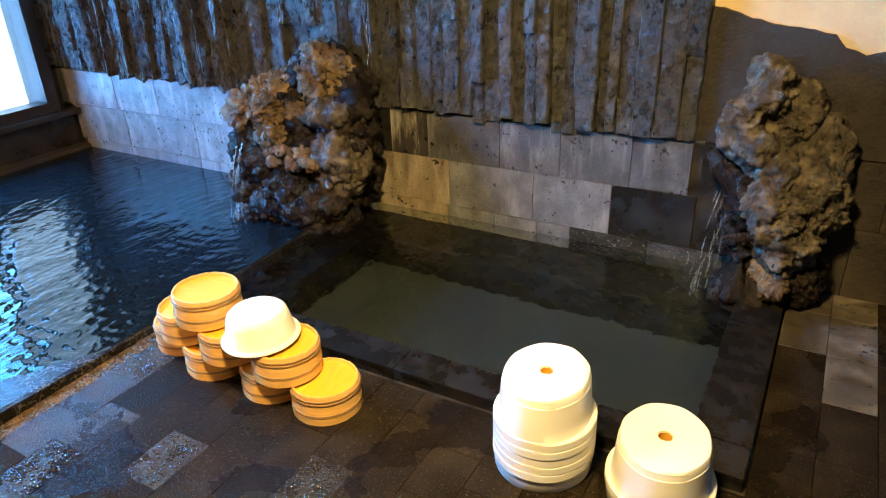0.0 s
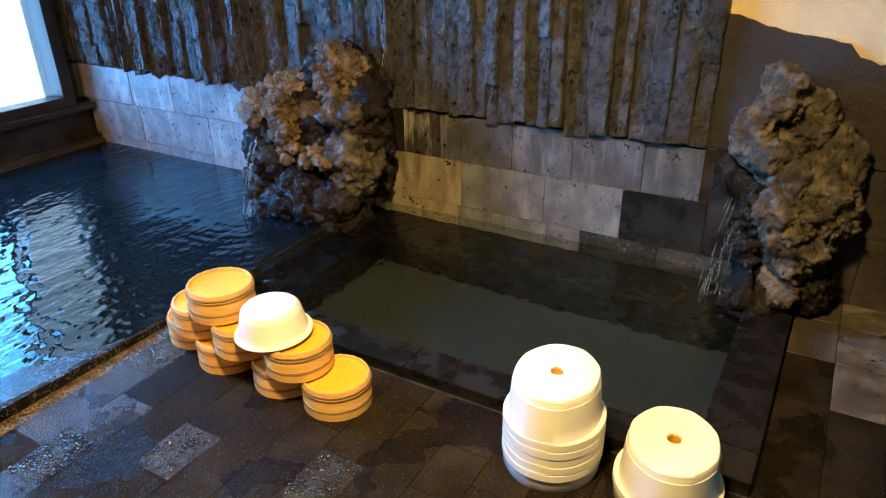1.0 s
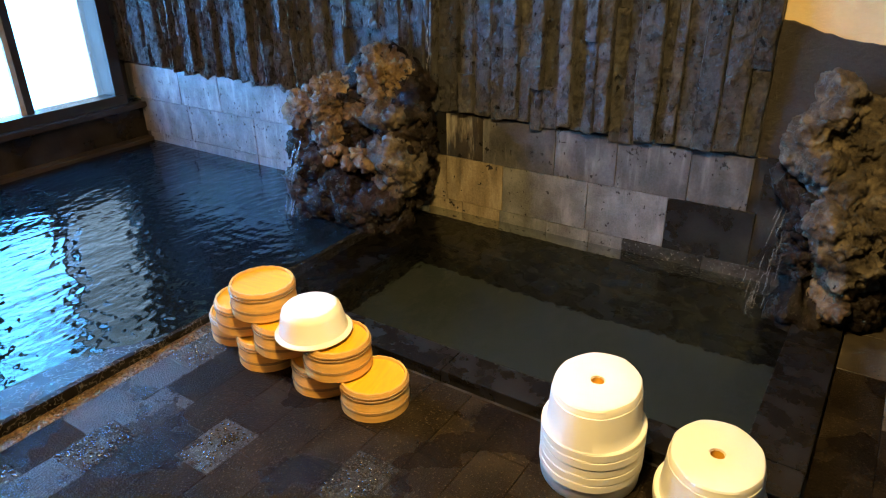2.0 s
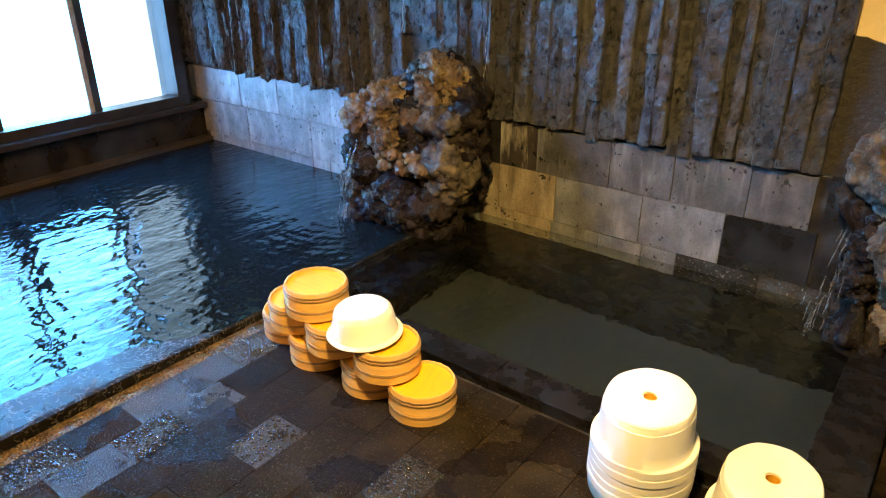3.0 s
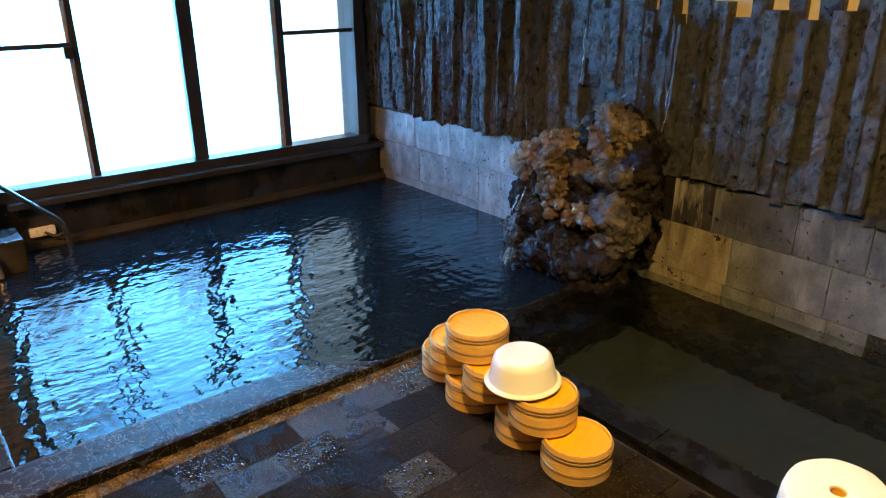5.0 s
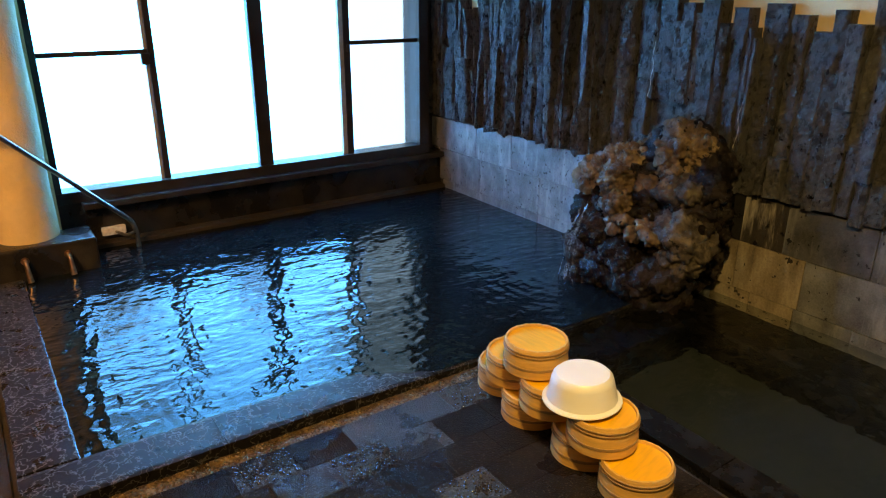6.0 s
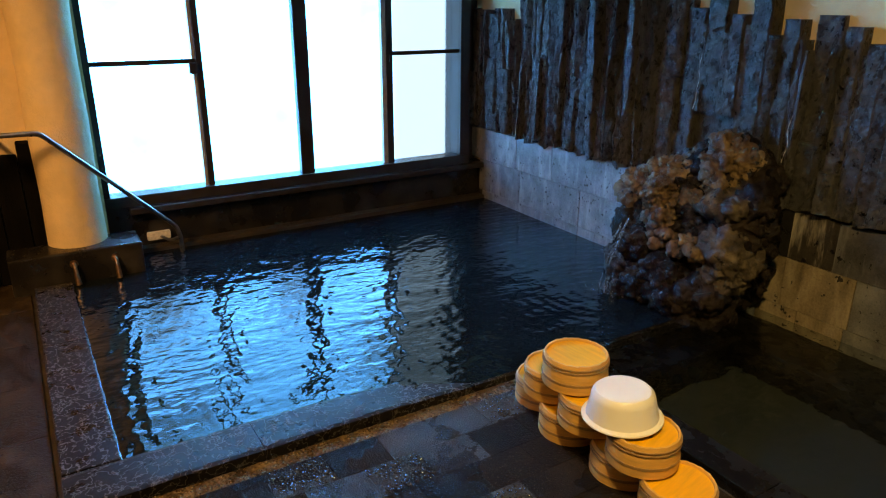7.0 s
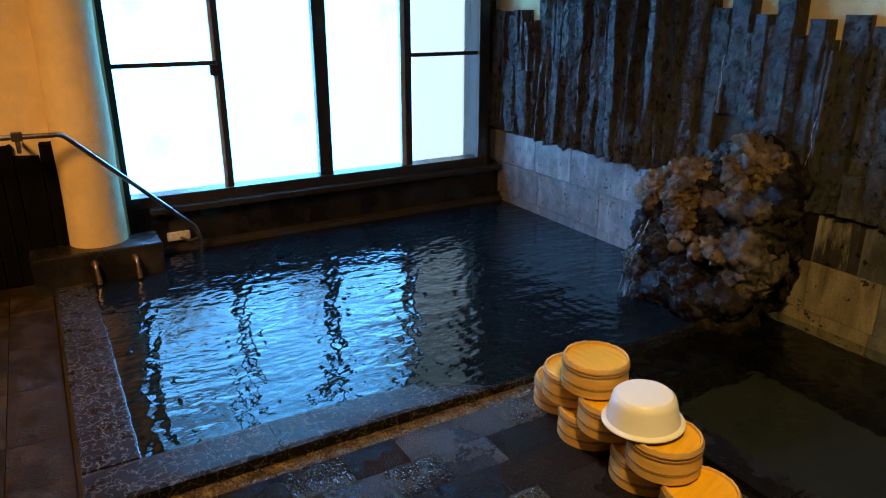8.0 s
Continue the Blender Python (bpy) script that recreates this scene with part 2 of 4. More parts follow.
def glass_material(name, rough):
    m, nt, b = nodes_of(name)
    b.inputs["Base Color"].default_value = (0.97, 0.985, 0.98, 1)
    b.inputs["Transmission Weight"].default_value = 1.0
    b.inputs["Roughness"].default_value, b.inputs["IOR"].default_value = rough, 1.3
    return m


M_glass = glass_material("frosted_glass", 0.18)
M_stream = glass_material("falling_water", 0.04)
M_stream.node_tree.nodes["Principled BSDF"].inputs["Transmission Weight"].default_value = 0.93


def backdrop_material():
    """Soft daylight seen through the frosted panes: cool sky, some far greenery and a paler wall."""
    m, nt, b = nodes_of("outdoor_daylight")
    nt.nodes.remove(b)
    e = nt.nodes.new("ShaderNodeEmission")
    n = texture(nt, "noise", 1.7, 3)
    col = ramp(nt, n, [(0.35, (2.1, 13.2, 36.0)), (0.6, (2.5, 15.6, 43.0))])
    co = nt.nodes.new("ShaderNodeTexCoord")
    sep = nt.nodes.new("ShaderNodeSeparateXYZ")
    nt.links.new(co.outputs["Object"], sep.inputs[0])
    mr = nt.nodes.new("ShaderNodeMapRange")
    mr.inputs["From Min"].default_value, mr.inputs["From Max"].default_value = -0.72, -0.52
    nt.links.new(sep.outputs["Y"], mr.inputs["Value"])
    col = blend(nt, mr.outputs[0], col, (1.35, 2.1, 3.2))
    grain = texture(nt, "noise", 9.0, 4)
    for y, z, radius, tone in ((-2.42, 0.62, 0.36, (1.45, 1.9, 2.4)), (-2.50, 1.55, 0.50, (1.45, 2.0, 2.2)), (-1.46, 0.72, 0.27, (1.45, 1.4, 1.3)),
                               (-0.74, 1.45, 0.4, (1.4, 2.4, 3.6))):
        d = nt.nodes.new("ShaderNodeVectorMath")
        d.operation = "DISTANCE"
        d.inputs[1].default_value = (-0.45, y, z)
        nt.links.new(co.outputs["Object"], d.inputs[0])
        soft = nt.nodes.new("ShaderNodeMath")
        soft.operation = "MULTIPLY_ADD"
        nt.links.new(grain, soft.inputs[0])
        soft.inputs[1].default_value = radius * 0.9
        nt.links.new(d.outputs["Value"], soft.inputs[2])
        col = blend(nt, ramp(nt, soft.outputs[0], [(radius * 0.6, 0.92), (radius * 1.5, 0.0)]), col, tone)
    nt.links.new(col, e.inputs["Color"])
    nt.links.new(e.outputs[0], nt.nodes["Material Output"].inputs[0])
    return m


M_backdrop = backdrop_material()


# ---- mesh helpers ----
def part(name, bm, material, parent=None, label="", smooth=False):
    me = bpy.data.meshes.new(name)
    bm.to_mesh(me)
    bm.free()
    me.materials.append(material)
    if smooth:
        me.polygons.foreach_set("use_smooth", [True] * len(me.polygons))
        if smooth != "soft":
            me.set_sharp_from_angle(angle=radians(32))
    ob = new(name, me)
    if parent:
        ob.parent = parent
    return tagged(ob, label)


def thing(name, label, category, at=(0, 0, 0), group="", kind=""):
    ob = new(name)
    ob.location = at
    ob.empty_display_size = 0.1
    return tagged(ob, label, category, group, kind)


def add_box(bm, lo, hi, bevel=0.0):
    lo, hi = Vector(lo), Vector(hi)
    r = bmesh.ops.create_cube(bm, size=1.0, matrix=Matrix.Translation((lo + hi) / 2) @ Matrix.Diagonal((*(hi - lo), 1)))
    if bevel:
        edges = {e for v in r["verts"] for e in v.link_edges}
        bmesh.ops.bevel(bm, geom=list(edges), offset=bevel, segments=2, affect="EDGES", profile=0.6)
    return bm


def box(lo, hi, bevel=0.0):
    return add_box(bmesh.new(), lo, hi, bevel)


def lathe(profile, steps=48, shape=None):
    """A turned body: (radius, z) pairs; shape(angle) scales the radius."""
    bm = bmesh.new()
    rings = []
    for r, z in profile:
        ring = []
        for i in range(steps):
            a = 2 * math.pi * i / steps
            k = shape(a) if shape else 1.0
            ring.append(bm.verts.new((r * k * math.cos(a), r * k * math.sin(a), z)))
        rings.append(ring)
    for a, b in zip(rings, rings[1:]):
        for i in range(steps):
            bm.faces.new((a[i], a[(i + 1) % steps], b[(i + 1) % steps], b[i]))
    bmesh.ops.recalc_face_normals(bm, faces=bm.faces)
    return bm, rings


def tube(points, radius, sides=12, cap=True):
    bm = bmesh.new()
    pts = [Vector(p) for p in points]
    rings = []
    for i, p in enumerate(pts):
        d = (pts[min(i + 1, len(pts) - 1)] - pts[max(i - 1, 0)]).normalized()
        u = d.orthogonal().normalized() if not rings else (last_u - d * last_u.dot(d)).normalized()
        last_u = u
        v = d.cross(u)
        r = radius[i] if isinstance(radius, (list, tuple)) else radius
        rings.append([bm.verts.new(p + (u * math.cos(2 * math.pi * k / sides) + v * math.sin(2 * math.pi * k / sides)) * r) for k in range(sides)])
    for a, b in zip(rings, rings[1:]):
        for i in range(sides):
            bm.faces.new((a[i], a[(i + 1) % sides], b[(i + 1) % sides], b[i]))
    if cap:
        bm.faces.new(rings[0][::-1])
        bm.faces.new(rings[-1])
    bmesh.ops.recalc_face_normals(bm, faces=bm.faces)
    return bm


def rounded(points, radius, steps=6):
    """A polyline with its inner corners rounded."""
    pts = [Vector(p) for p in points]
    out = [pts[0]]
    for a, b, c in zip(pts, pts[1:], pts[2:]):
        p, q = b + (a - b).normalized() * radius, b + (c - b).normalized() * radius
        for i in range(steps + 1):
            s = i / steps
            out.append(p * (1 - s) ** 2 + b * 2 * s * (1 - s) + q * s * s)
    return out + [pts[-1]]


# ---- the room ----
WATER_Z = 0.022
floor = part("floor", box((2.40, -5.2, -0.6), (6.2, -1.307, -0.012)), M_grout)
tagged(floor, "dark wet bathhouse floor under stone tiles", "floor", kind="structure")
part("floor_bed", box((4.61, -1.307, -0.6), (6.2, 0.0, -0.012)), M_grout, floor)
part("floor_bed", box((0.1, -5.2, -0.6), (2.40, -3.17, -0.012)), M_grout, floor)

wall_north = part("wall_north", box((-0.25, 0.03, -0.6), (6.4, 0.25, 2.5)), M_plaster)
tagged(wall_north, "cream plaster wall faced with dark basalt columns", "wall", kind="structure")
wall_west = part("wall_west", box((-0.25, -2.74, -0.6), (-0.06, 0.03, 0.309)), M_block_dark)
tagged(wall_west, "dark stone wall under the frosted window", "wall", kind="structure")
part("lintel", box((-0.25, -2.74, 2.36), (-0.06, 0.03, 2.5)), M_plaster, wall_west)
part("ledge", box((-0.06, -2.60, -0.6), (0.03, 0.0, 0.05), 0.006), M_panel, wall_west, "narrow stone ledge at the water")
wall_side = part("wall_southwest", box((-0.25, -5.2, -0.6), (0.10, -2.74, 2.5)), M_plaster)
tagged(wall_side, "cream plaster wall beside the round column", "wall", kind="structure")
# south and east walls are unseen; their dark stone is assumed, to cut bounce
tagged(part("wall_south", box((-0.25, -5.4, -0.6), (6.4, -5.2, 2.5)), M_panel), "unseen wall, made dark to cut bounced light", "wall", kind="structure")
tagged(part("wall_east", box((6.2, -5.2, -0.6), (6.4, 0.03, 2.5)), M_panel), "unseen wall, made dark to cut bounced light", "wall", kind="structure")
tagged(part("ceiling", box((-0.25, -5.4, 2.5), (6.4, 0.25, 2.6)), M_ceiling), "plain plaster ceiling", "ceiling", kind="structure")
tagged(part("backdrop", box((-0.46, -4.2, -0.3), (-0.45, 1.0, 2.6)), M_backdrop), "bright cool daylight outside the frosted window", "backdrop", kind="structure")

# pools: basin shells, kerbs and water
basin = part("pool_floor", box((-0.06, -3.17, -0.7), (4.61, 0.03, -0.6)), M_block_dark)
tagged(basin, "dark stone bottom of the bathing pools", "pool", kind="structure")


def kerb_run(name, label, lo, hi, cuts, axis, material):
    """A kerb of stone lengths with fine joints between them."""
    run = thing(name, label, "kerb", kind="structure")
    ends = [lo[axis], *cuts, hi[axis]]
    for a, b in zip(ends, ends[1:]):
        l, h = list(lo), list(hi)
        l[axis], h[axis] = a + 0.0015, b - 0.0015
        part("kerb_stone", box(l, h, 0.004), material, run)
    return run


def sloping_kerb(run, y0, y1):
    """A kerb stone whose top sinks gently under the water towards the rock."""
    bm = bmesh.new()
    nx, ny = 10, max(4, int((y1 - y0) / 0.02))
    grid = []
    for j in range(ny + 1):
        y = y0 + (y1 - y0) * j / ny
        row = []
        for i in range(nx + 1):
            x = 2.20 + 0.20 * i / nx
            z = WATER_Z + min(0.013, max(-0.009, -0.030 * (y + 2.0) + 0.055 * (x - 2.2)))
            z += 0.0012 * noise.noise(Vector((x * 14, y * 14, 2)))
            z -= 0.004 if i in (0, nx) else 0
            row.append(bm.verts.new((x, y, z)))
        grid.append(row)
    for a, b in zip(grid, grid[1:]):
        for i in range(nx):
            bm.faces.new((a[i], a[i + 1], b[i + 1], b[i]))
    rim = [grid[0], [r[nx] for r in grid], grid[ny][::-1], [r[0] for r in grid][::-1]]
    low = {}
    for side in rim:
        for v in side:
            if v not in low:
                low[v] = bm.verts.new((v.co.x, v.co.y, -0.6))
        for a, b in zip(side, side[1:]):
            bm.faces.new((a, b, low[b], low[a]))
    bmesh.ops.recalc_face_normals(bm, faces=bm.faces)
    return part("kerb_stone", bm, M_kerb_wet, run)


kerb_long = thing("kerb_1", "wet black stone kerb of the large pool, partly under water", "kerb", kind="structure")
for y0, y1 in ((-3.17, -2.552), (-2.55, -1.332), (-1.33, -0.702), (-0.70, 0.0)):
    sloping_kerb(kerb_long, y0, y1)
kerb_side = kerb_run("kerb_3", "black stone side kerb of the large pool", (0.352, -3.17, -0.6), (2.198, -2.99, 0.036), (1.15,), 0, M_kerb_wet)
kerb_run("kerb_4", "polished black stone kerb of the small pool", (2.4015, -1.307, -0.6), (4.61, -1.165, 0.036), (2.72, 3.44, 4.05), 0, M_kerb)
kerb_run("kerb_5", "dark stone side kerb of the small pool", (4.435, -1.163, -0.6), (4.61, 0.0, 0.036), (-0.45,), 1, M_kerb)


def rough_strip(name, x0, x1, y0, y1, z, material, parent, label):
    """An uneven strip of gravelly mortar."""
    bm = bmesh.new()
    ny, nx = int((y1 - y0) / 0.012), 6
    grid = [[bm.verts.new((x0 + (x1 - x0) * i / nx, y0 + (y1 - y0) * j / ny,
                           z + 0.006 * noise.fractal(Vector((i * 1.1, j * 0.5, 4)), 0.8, 2.0, 3) - (0.006 if i in (0, nx) else 0))) for i in range(nx + 1)] for j in range(ny + 1)]
    for a, b in zip(grid, grid[1:]):
        for i in range(nx):
            bm.faces.new((a[i], a[i + 1], b[i + 1], b[i]))
    bmesh.ops.recalc_face_normals(bm, faces=bm.faces)
    return part(name, bm, material, parent, label, True)


rough_strip("gutter", 2.403, 2.480, -5.19, -1.31, -0.004, M_gutter, floor, "ochre gravelly mortar strip beside the kerb")
part("arris", tube([(0.36 + 0.0184 * i, -2.988 + 0.001 * math.sin(i * 0.7), WATER_Z + 0.004) for i in range(101)], 0.004, 8), M_kerb, kerb_side, "polished wet kerb edge", True)


def water_sheet(name, label, x0, y0, x1, y1, material):
    bm = bmesh.new()
    bmesh.ops.create_grid(bm, x_segments=1, y_segments=1, size=0.5, matrix=Matrix.Translation(((x0 + x1) / 2, (y0 + y1) / 2, WATER_Z)) @ Matrix.Diagonal((x1 - x0, y1 - y0, 1, 1)))
    return tagged(part(name, bm, material), label, "water", kind="structure")


water_sheet("water", "dark rippling hot spring water of the large pool", -0.05, -2.992, 2.385, 0.0, M_water)
water_sheet("water", "dark still hot spring water of the small pool", 2.385, -1.17, 4.437, 0.0, M_water_small).visible_shadow = False
part("pool_bottom", box((2.41, -1.163, -0.6), (4.433, -0.002, -0.42)), M_murk, basin, "pale silty bottom of the small pool")
part("pool_bench", box((2.402, -0.30, -0.418), (4.433, -0.002, -0.09), 0.01), M_kerb, basin, "dark stone bench under water")
part("pool_bench", box((2.402, -1.163, -0.418), (2.64, -0.302, -0.09), 0.01), M_kerb, basin, "dark stone bench under water")

# window
# the unseen top is assumed, carried up to 2.36 m for more daylight
window = thing("window_1", "dark-framed sliding window with four frosted panes", "window", kind="structure")
part("window_frame", box((-0.16, -2.74, 0.312), (-0.02, -0.118, 0.38), 0.004), M_frame, window, "dark bottom rail and sill")
part("window_frame", box((-0.16, -2.74, 0.381), (-0.02, -2.695, 2.36), 0.004), M_frame, window)
part("window_frame", box((-0.16, -0.205, 0.381), (-0.02, -0.118, 2.36), 0.004), M_frame, window)
part("window_frame", box((-0.245, -0.205, 0.311), (-0.162, 0.028, 2.36), 0.004), M_frame, window)
part("window_frame", box((-0.16, -2.694, 2.30), (-0.02, -0.196, 2.36), 0.004), M_frame, window)
part("window_sill", box((-0.059, -2.60, 0.27), (0.02, 0.0, 0.309), 0.006), M_frame, window)
part("mullion", box((-0.09, -1.479, 0.381), (-0.035, -1.385, 2.30), 0.006), M_frame, window)
stile_a = part("mullion", box((-0.08, -2.103, 0.381), (-0.045, -2.066, 2.30), 0.004), M_frame, window)
stile_b = part("mullion", box((-0.08, -0.807, 0.381), (-0.045, -0.760, 2.30), 0.004), M_frame, window)
part("sash_edge", box((-0.085, -0.842, 0.381), (-0.05, -0.808, 2.30), 0.003), M_sash, window, "aluminium sash edge, coloured paler to imitate window bloom")
part("sash_edge", box((-0.085, -2.122, 0.381), (-0.058, -2.104, 2.30), 0.003), M_sash, window, "aluminium sash edge, coloured paler to imitate window bloom")
part("sash_bar", box((-0.07, -2.694, 1.146), (-0.045, -2.104, 1.173), 0.003), M_frame, window)
part("sash_bar", box((-0.07, -0.761, 1.146), (-0.045, -0.196, 1.173), 0.003), M_frame, window)
part("latch", box((-0.044, -2.150, 1.085), (-0.02, -2.10, 1.152), 0.006), M_frame, stile_a)
part("latch", box((-0.044, -0.79, 1.10), (-0.028, -0.768, 1.15), 0.004), M_frame, stile_b)
for y0, y1, cut in ((-2.70, -2.10, 1), (-2.07, -1.475, 0), (-1.39, -0.805, 0), (-0.765, -0.19, 1)):
    for z0, z1 in (((0.375, 1.158), (1.18, 2.31)) if cut else ((0.375, 2.31),)):
        pane = part("pane", box((-0.066, y0, z0), (-0.060, y1, z1)), M_glass, window, "frosted glass pane")
        pane.visible_shadow = False

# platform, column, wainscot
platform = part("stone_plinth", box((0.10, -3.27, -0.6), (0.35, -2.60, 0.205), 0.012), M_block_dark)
tagged(platform, "low dark stone plinth under the round column", "plinth", kind="structure")
bm, _ = lathe([(0.152 + 0.003 * math.sin(z * 9), z) for z in [0.206 + 2.294 * i / 24 for i in range(25)]], 40)
bmesh.ops.translate(bm, verts=bm.verts, vec=(0.14, -2.91, 0))
tagged(part("column", bm, M_plaster, smooth=True), "round cream plaster column on a stone plinth", "column", kind="structure")

# ---- wooden buckets, basin, stools ----
OKE_H = 0.11


def build_bucket():
    """An upturned bath bucket: staved wall, two hoops, recessed base board."""
    ob = thing("wooden_bucket", "upturned pale wooden bath bucket with brown hoops", "bucket", group="stack of wooden buckets")
    wave = lambda a: 1 + 0.006 * math.sin(14 * a) * math.sin(3 * a)
    bm, rings = lathe([(0.108, 0.004), (0.117, 0.0), (0.1175, 0.006), (0.116, 0.05), (0.1135, 0.104), (0.1115, OKE_H), (0.105, OKE_H), (0.1035, 0.098), (0.104, 0.02), (0.108, 0.004)], 56, wave)
    for i, v in enumerate(rings[5] + rings[6]):
        v.co.z += 0.0025 * math.sin(i * 2.3) * math.sin(i * 0.41)
    wall = part("bucket_wall", bm, M_hinoki, ob, smooth=True)
    bm, rings = lathe([(0.001, 0.1), (0.06, 0.1005), (0.1045, 0.1), (0.1045, 0.092)], 40)
    part("base_board", bm, M_hinoki_base, ob, "orange-toned round base board", smooth=True)
    for z, h in ((0.034, 0.011), (0.082, 0.006), (0.094, 0.005)):
        bm, _ = lathe([(0.1145, z - h / 2), (0.1185, z - h / 2 + 0.001), (0.1182, z + h / 2 - 0.001), (0.1145, z + h / 2)], 56, wave)
        part("hoop", bm, M_hoop, wall, "thin brown hoop", smooth=True)
    return ob


bucket = build_bucket()
PILE = [(3.322, -1.532, 0, 10), (3.092, -1.525, 0, 70), (2.812, -1.522, 0, 140), (2.588, -1.462, 0, 200),
        (2.700, -1.512, 1, 250), (2.932, -1.540, 1, 310), (3.178, -1.545, 1, 20), (2.830, -1.535, 2, 95)]
for k, (x, y, level, turn) in enumerate(PILE):
    m = pose(x, y, level * (OKE_H + 0.0015), 0, 0, turn)
    if k:
        copy_thing(bucket, m)
    else:
        bucket.matrix_basis = m

washbowl = thing("washbowl", "white plastic washbowl upturned on the wooden buckets", "washbowl")
bm, rings = lathe([(0.122, 0.004), (0.131, 0.0), (0.133, 0.003), (0.131, 0.007), (0.118, 0.012), (0.113, 0.03), (0.104, 0.075), (0.099, 0.09), (0.088, 0.1), (0.06, 0.103), (0.052, 0.1025), (0.0005, 0.1025)], 64)
part("bowl", bm, M_plastic, washbowl, smooth=True)
bm, _ = lathe([(0.117, 0.008), (0.110, 0.03), (0.101, 0.075), (0.09, 0.094), (0.0005, 0.097)], 64)
part("bowl_inside", bm, M_plastic, washbowl, smooth=True)
washbowl.matrix_basis = pose(3.094, -1.562, 2 * OKE_H + 0.006, 1.5, -1.5, 0)


def facet(a):
    """Outline of a softly eight-sided seat."""
    t = (a + 0.3) % (math.pi / 4) - math.pi / 8
    return 0.972 / math.cos(t) * 0.28 + 0.72 * 0.992


def barely(a):
    return 1 + 0.25 * (facet(a) - 1)


def build_stool():
    ob = thing("bath_stool", "white plastic bath stool with a round finger hole in the seat", "stool", group="white bath stools")
    def oval(bm):
        for v in bm.verts:
            if math.hypot(v.co.x, v.co.y) > 0.03:
                v.co.y *= 1.20 if v.co.z > 0.0755 else 1.08 if v.co.z > 0.0478 else 1.06
        return bm

    bm, rings = lathe([(0.0205, 0.194), (0.0205, 0.207), (0.0215, 0.209), (0.05, 0.21), (0.110, 0.21), (0.1175, 0.208), (0.1205, 0.2035), (0.1212, 0.193), (0.1232, 0.1875), (0.1232, 0.185)], 96, facet)
    seat = part("seat", oval(bm), M_plastic, ob, smooth=True)
    # added tube: its colour imitates light shining through the seat around the hole
    bm, rings = lathe([(0.0202, 0.165), (0.0202, 0.206)], 32)
    part("hole_lining", bm, M_hole_glow, seat, "added tube in the finger hole, coloured as light glowing through plastic", smooth=True)
    bm, rings = lathe([(0.1222, 0.185), (0.1242, 0.183), (0.130, 0.115), (0.1335, 0.079), (0.1352, 0.0765), (0.1465, 0.075), (0.1492, 0.072), (0.1495, 0.0505), (0.1482, 0.0485), (0.1470, 0.0475), (0.1440, 0.003), (0.1420, 0.0),
                       (0.1400, 0.003), (0.1425, 0.046), (0.144, 0.068), (0.130, 0.072), (0.1265, 0.115), (0.118, 0.195), (0.0185, 0.2035)], 96, barely)
    part("skirt", oval(bm), M_plastic, ob, smooth=True)
    return ob


stool = build_stool()
stool.matrix_basis = pose(4.402, -1.428, 0.0, 0, 0, 8)
for k in range(5):
    copy_thing(stool, pose(4.062 + 0.0008 * (k % 2), -1.438 + 0.0008 * (k % 3), 0.0275 * k, 0, 0, 3))

# ---- rail, taps, wainscot ----
rail = thing("handrail", "bent stainless steel handrail entering the pool", "handrail")
path = rounded([(0.42, -3.75, 0.885), (0.42, -3.012, 0.872), (0.10, -2.365, 0.19), (0.10, -2.345, 0.12), (0.10, -2.345, -0.35)], 0.03)
part("tube", tube(path, 0.0135, 14), M_steel, rail, smooth=True)
part("bracket", tube(rounded([(0.42, -3.21, 0.866), (0.42, -3.21, 0.80), (0.105, -3.21, 0.80)], 0.02), 0.012, 10), M_steel, rail, smooth=True)
part("bracket", box((0.405, -3.235, 0.855), (0.436, -3.185, 0.90), 0.006), M_frame, rail)
part("wall_bracket", tube(rounded([(0.10, -2.347, 0.12), (0.06, -2.40, 0.09), (-0.02, -2.44, 0.10)], 0.02), 0.009, 10), M_steel, rail, smooth=True)
part("wall_plate", box((-0.058, -2.52, 0.078), (-0.022, -2.38, 0.132), 0.01), M_lime, rail, "pale oval fixing plate")


def build_tap(y, lean):
    ob = thing("spout", "small tarnished brass water spout on the plinth", "spout", group="brass spouts")
    elbow = part("elbow", tube(rounded([(-0.03, 0, 0.05), (0.035, 0, 0.05), (0.055, lean, -0.055)], 0.025), [0.012] * 8 + [0.016], 12), M_brass, ob, smooth=True)
    bm, _ = lathe([(0.0005, 0.004), (0.02, 0.003), (0.022, 0.0), (0.0005, 0.0)], 20)
    bmesh.ops.rotate(bm, verts=bm.verts, matrix=Matrix.Rotation(radians(90), 3, "Y"))
    bmesh.ops.translate(bm, verts=bm.verts, vec=(0.0, 0, 0.05))
    part("flange", bm, M_brass, elbow, smooth=True)
    ob.location = (0.352, y, 0.085)
    return ob


build_tap(-2.962, 0.006)
build_tap(-2.752, 0.004)

wainscot = thing("wainscot", "charred black wooden boards with ragged tops along the wall", "wainscot", kind="structure")
rng = random.Random(5)
y = -3.02
while y > -5.1:
    w = rng.uniform(0.07, 0.13)
    top = 0.775 + rng.uniform(-0.03, 0.02) - (0.04 if -3.24 < y < -3.12 else 0)
    bm = box((0.10, y - w, 0.0), (0.132 + rng.uniform(0, 0.015), y - 0.003, top), 0.006)
    for v in bm.verts:
        if v.co.z > 0.5:
            v.co.z += rng.uniform(-0.012, 0.012)
    part("board", bm, M_wood_black, wainscot)
    y -= w


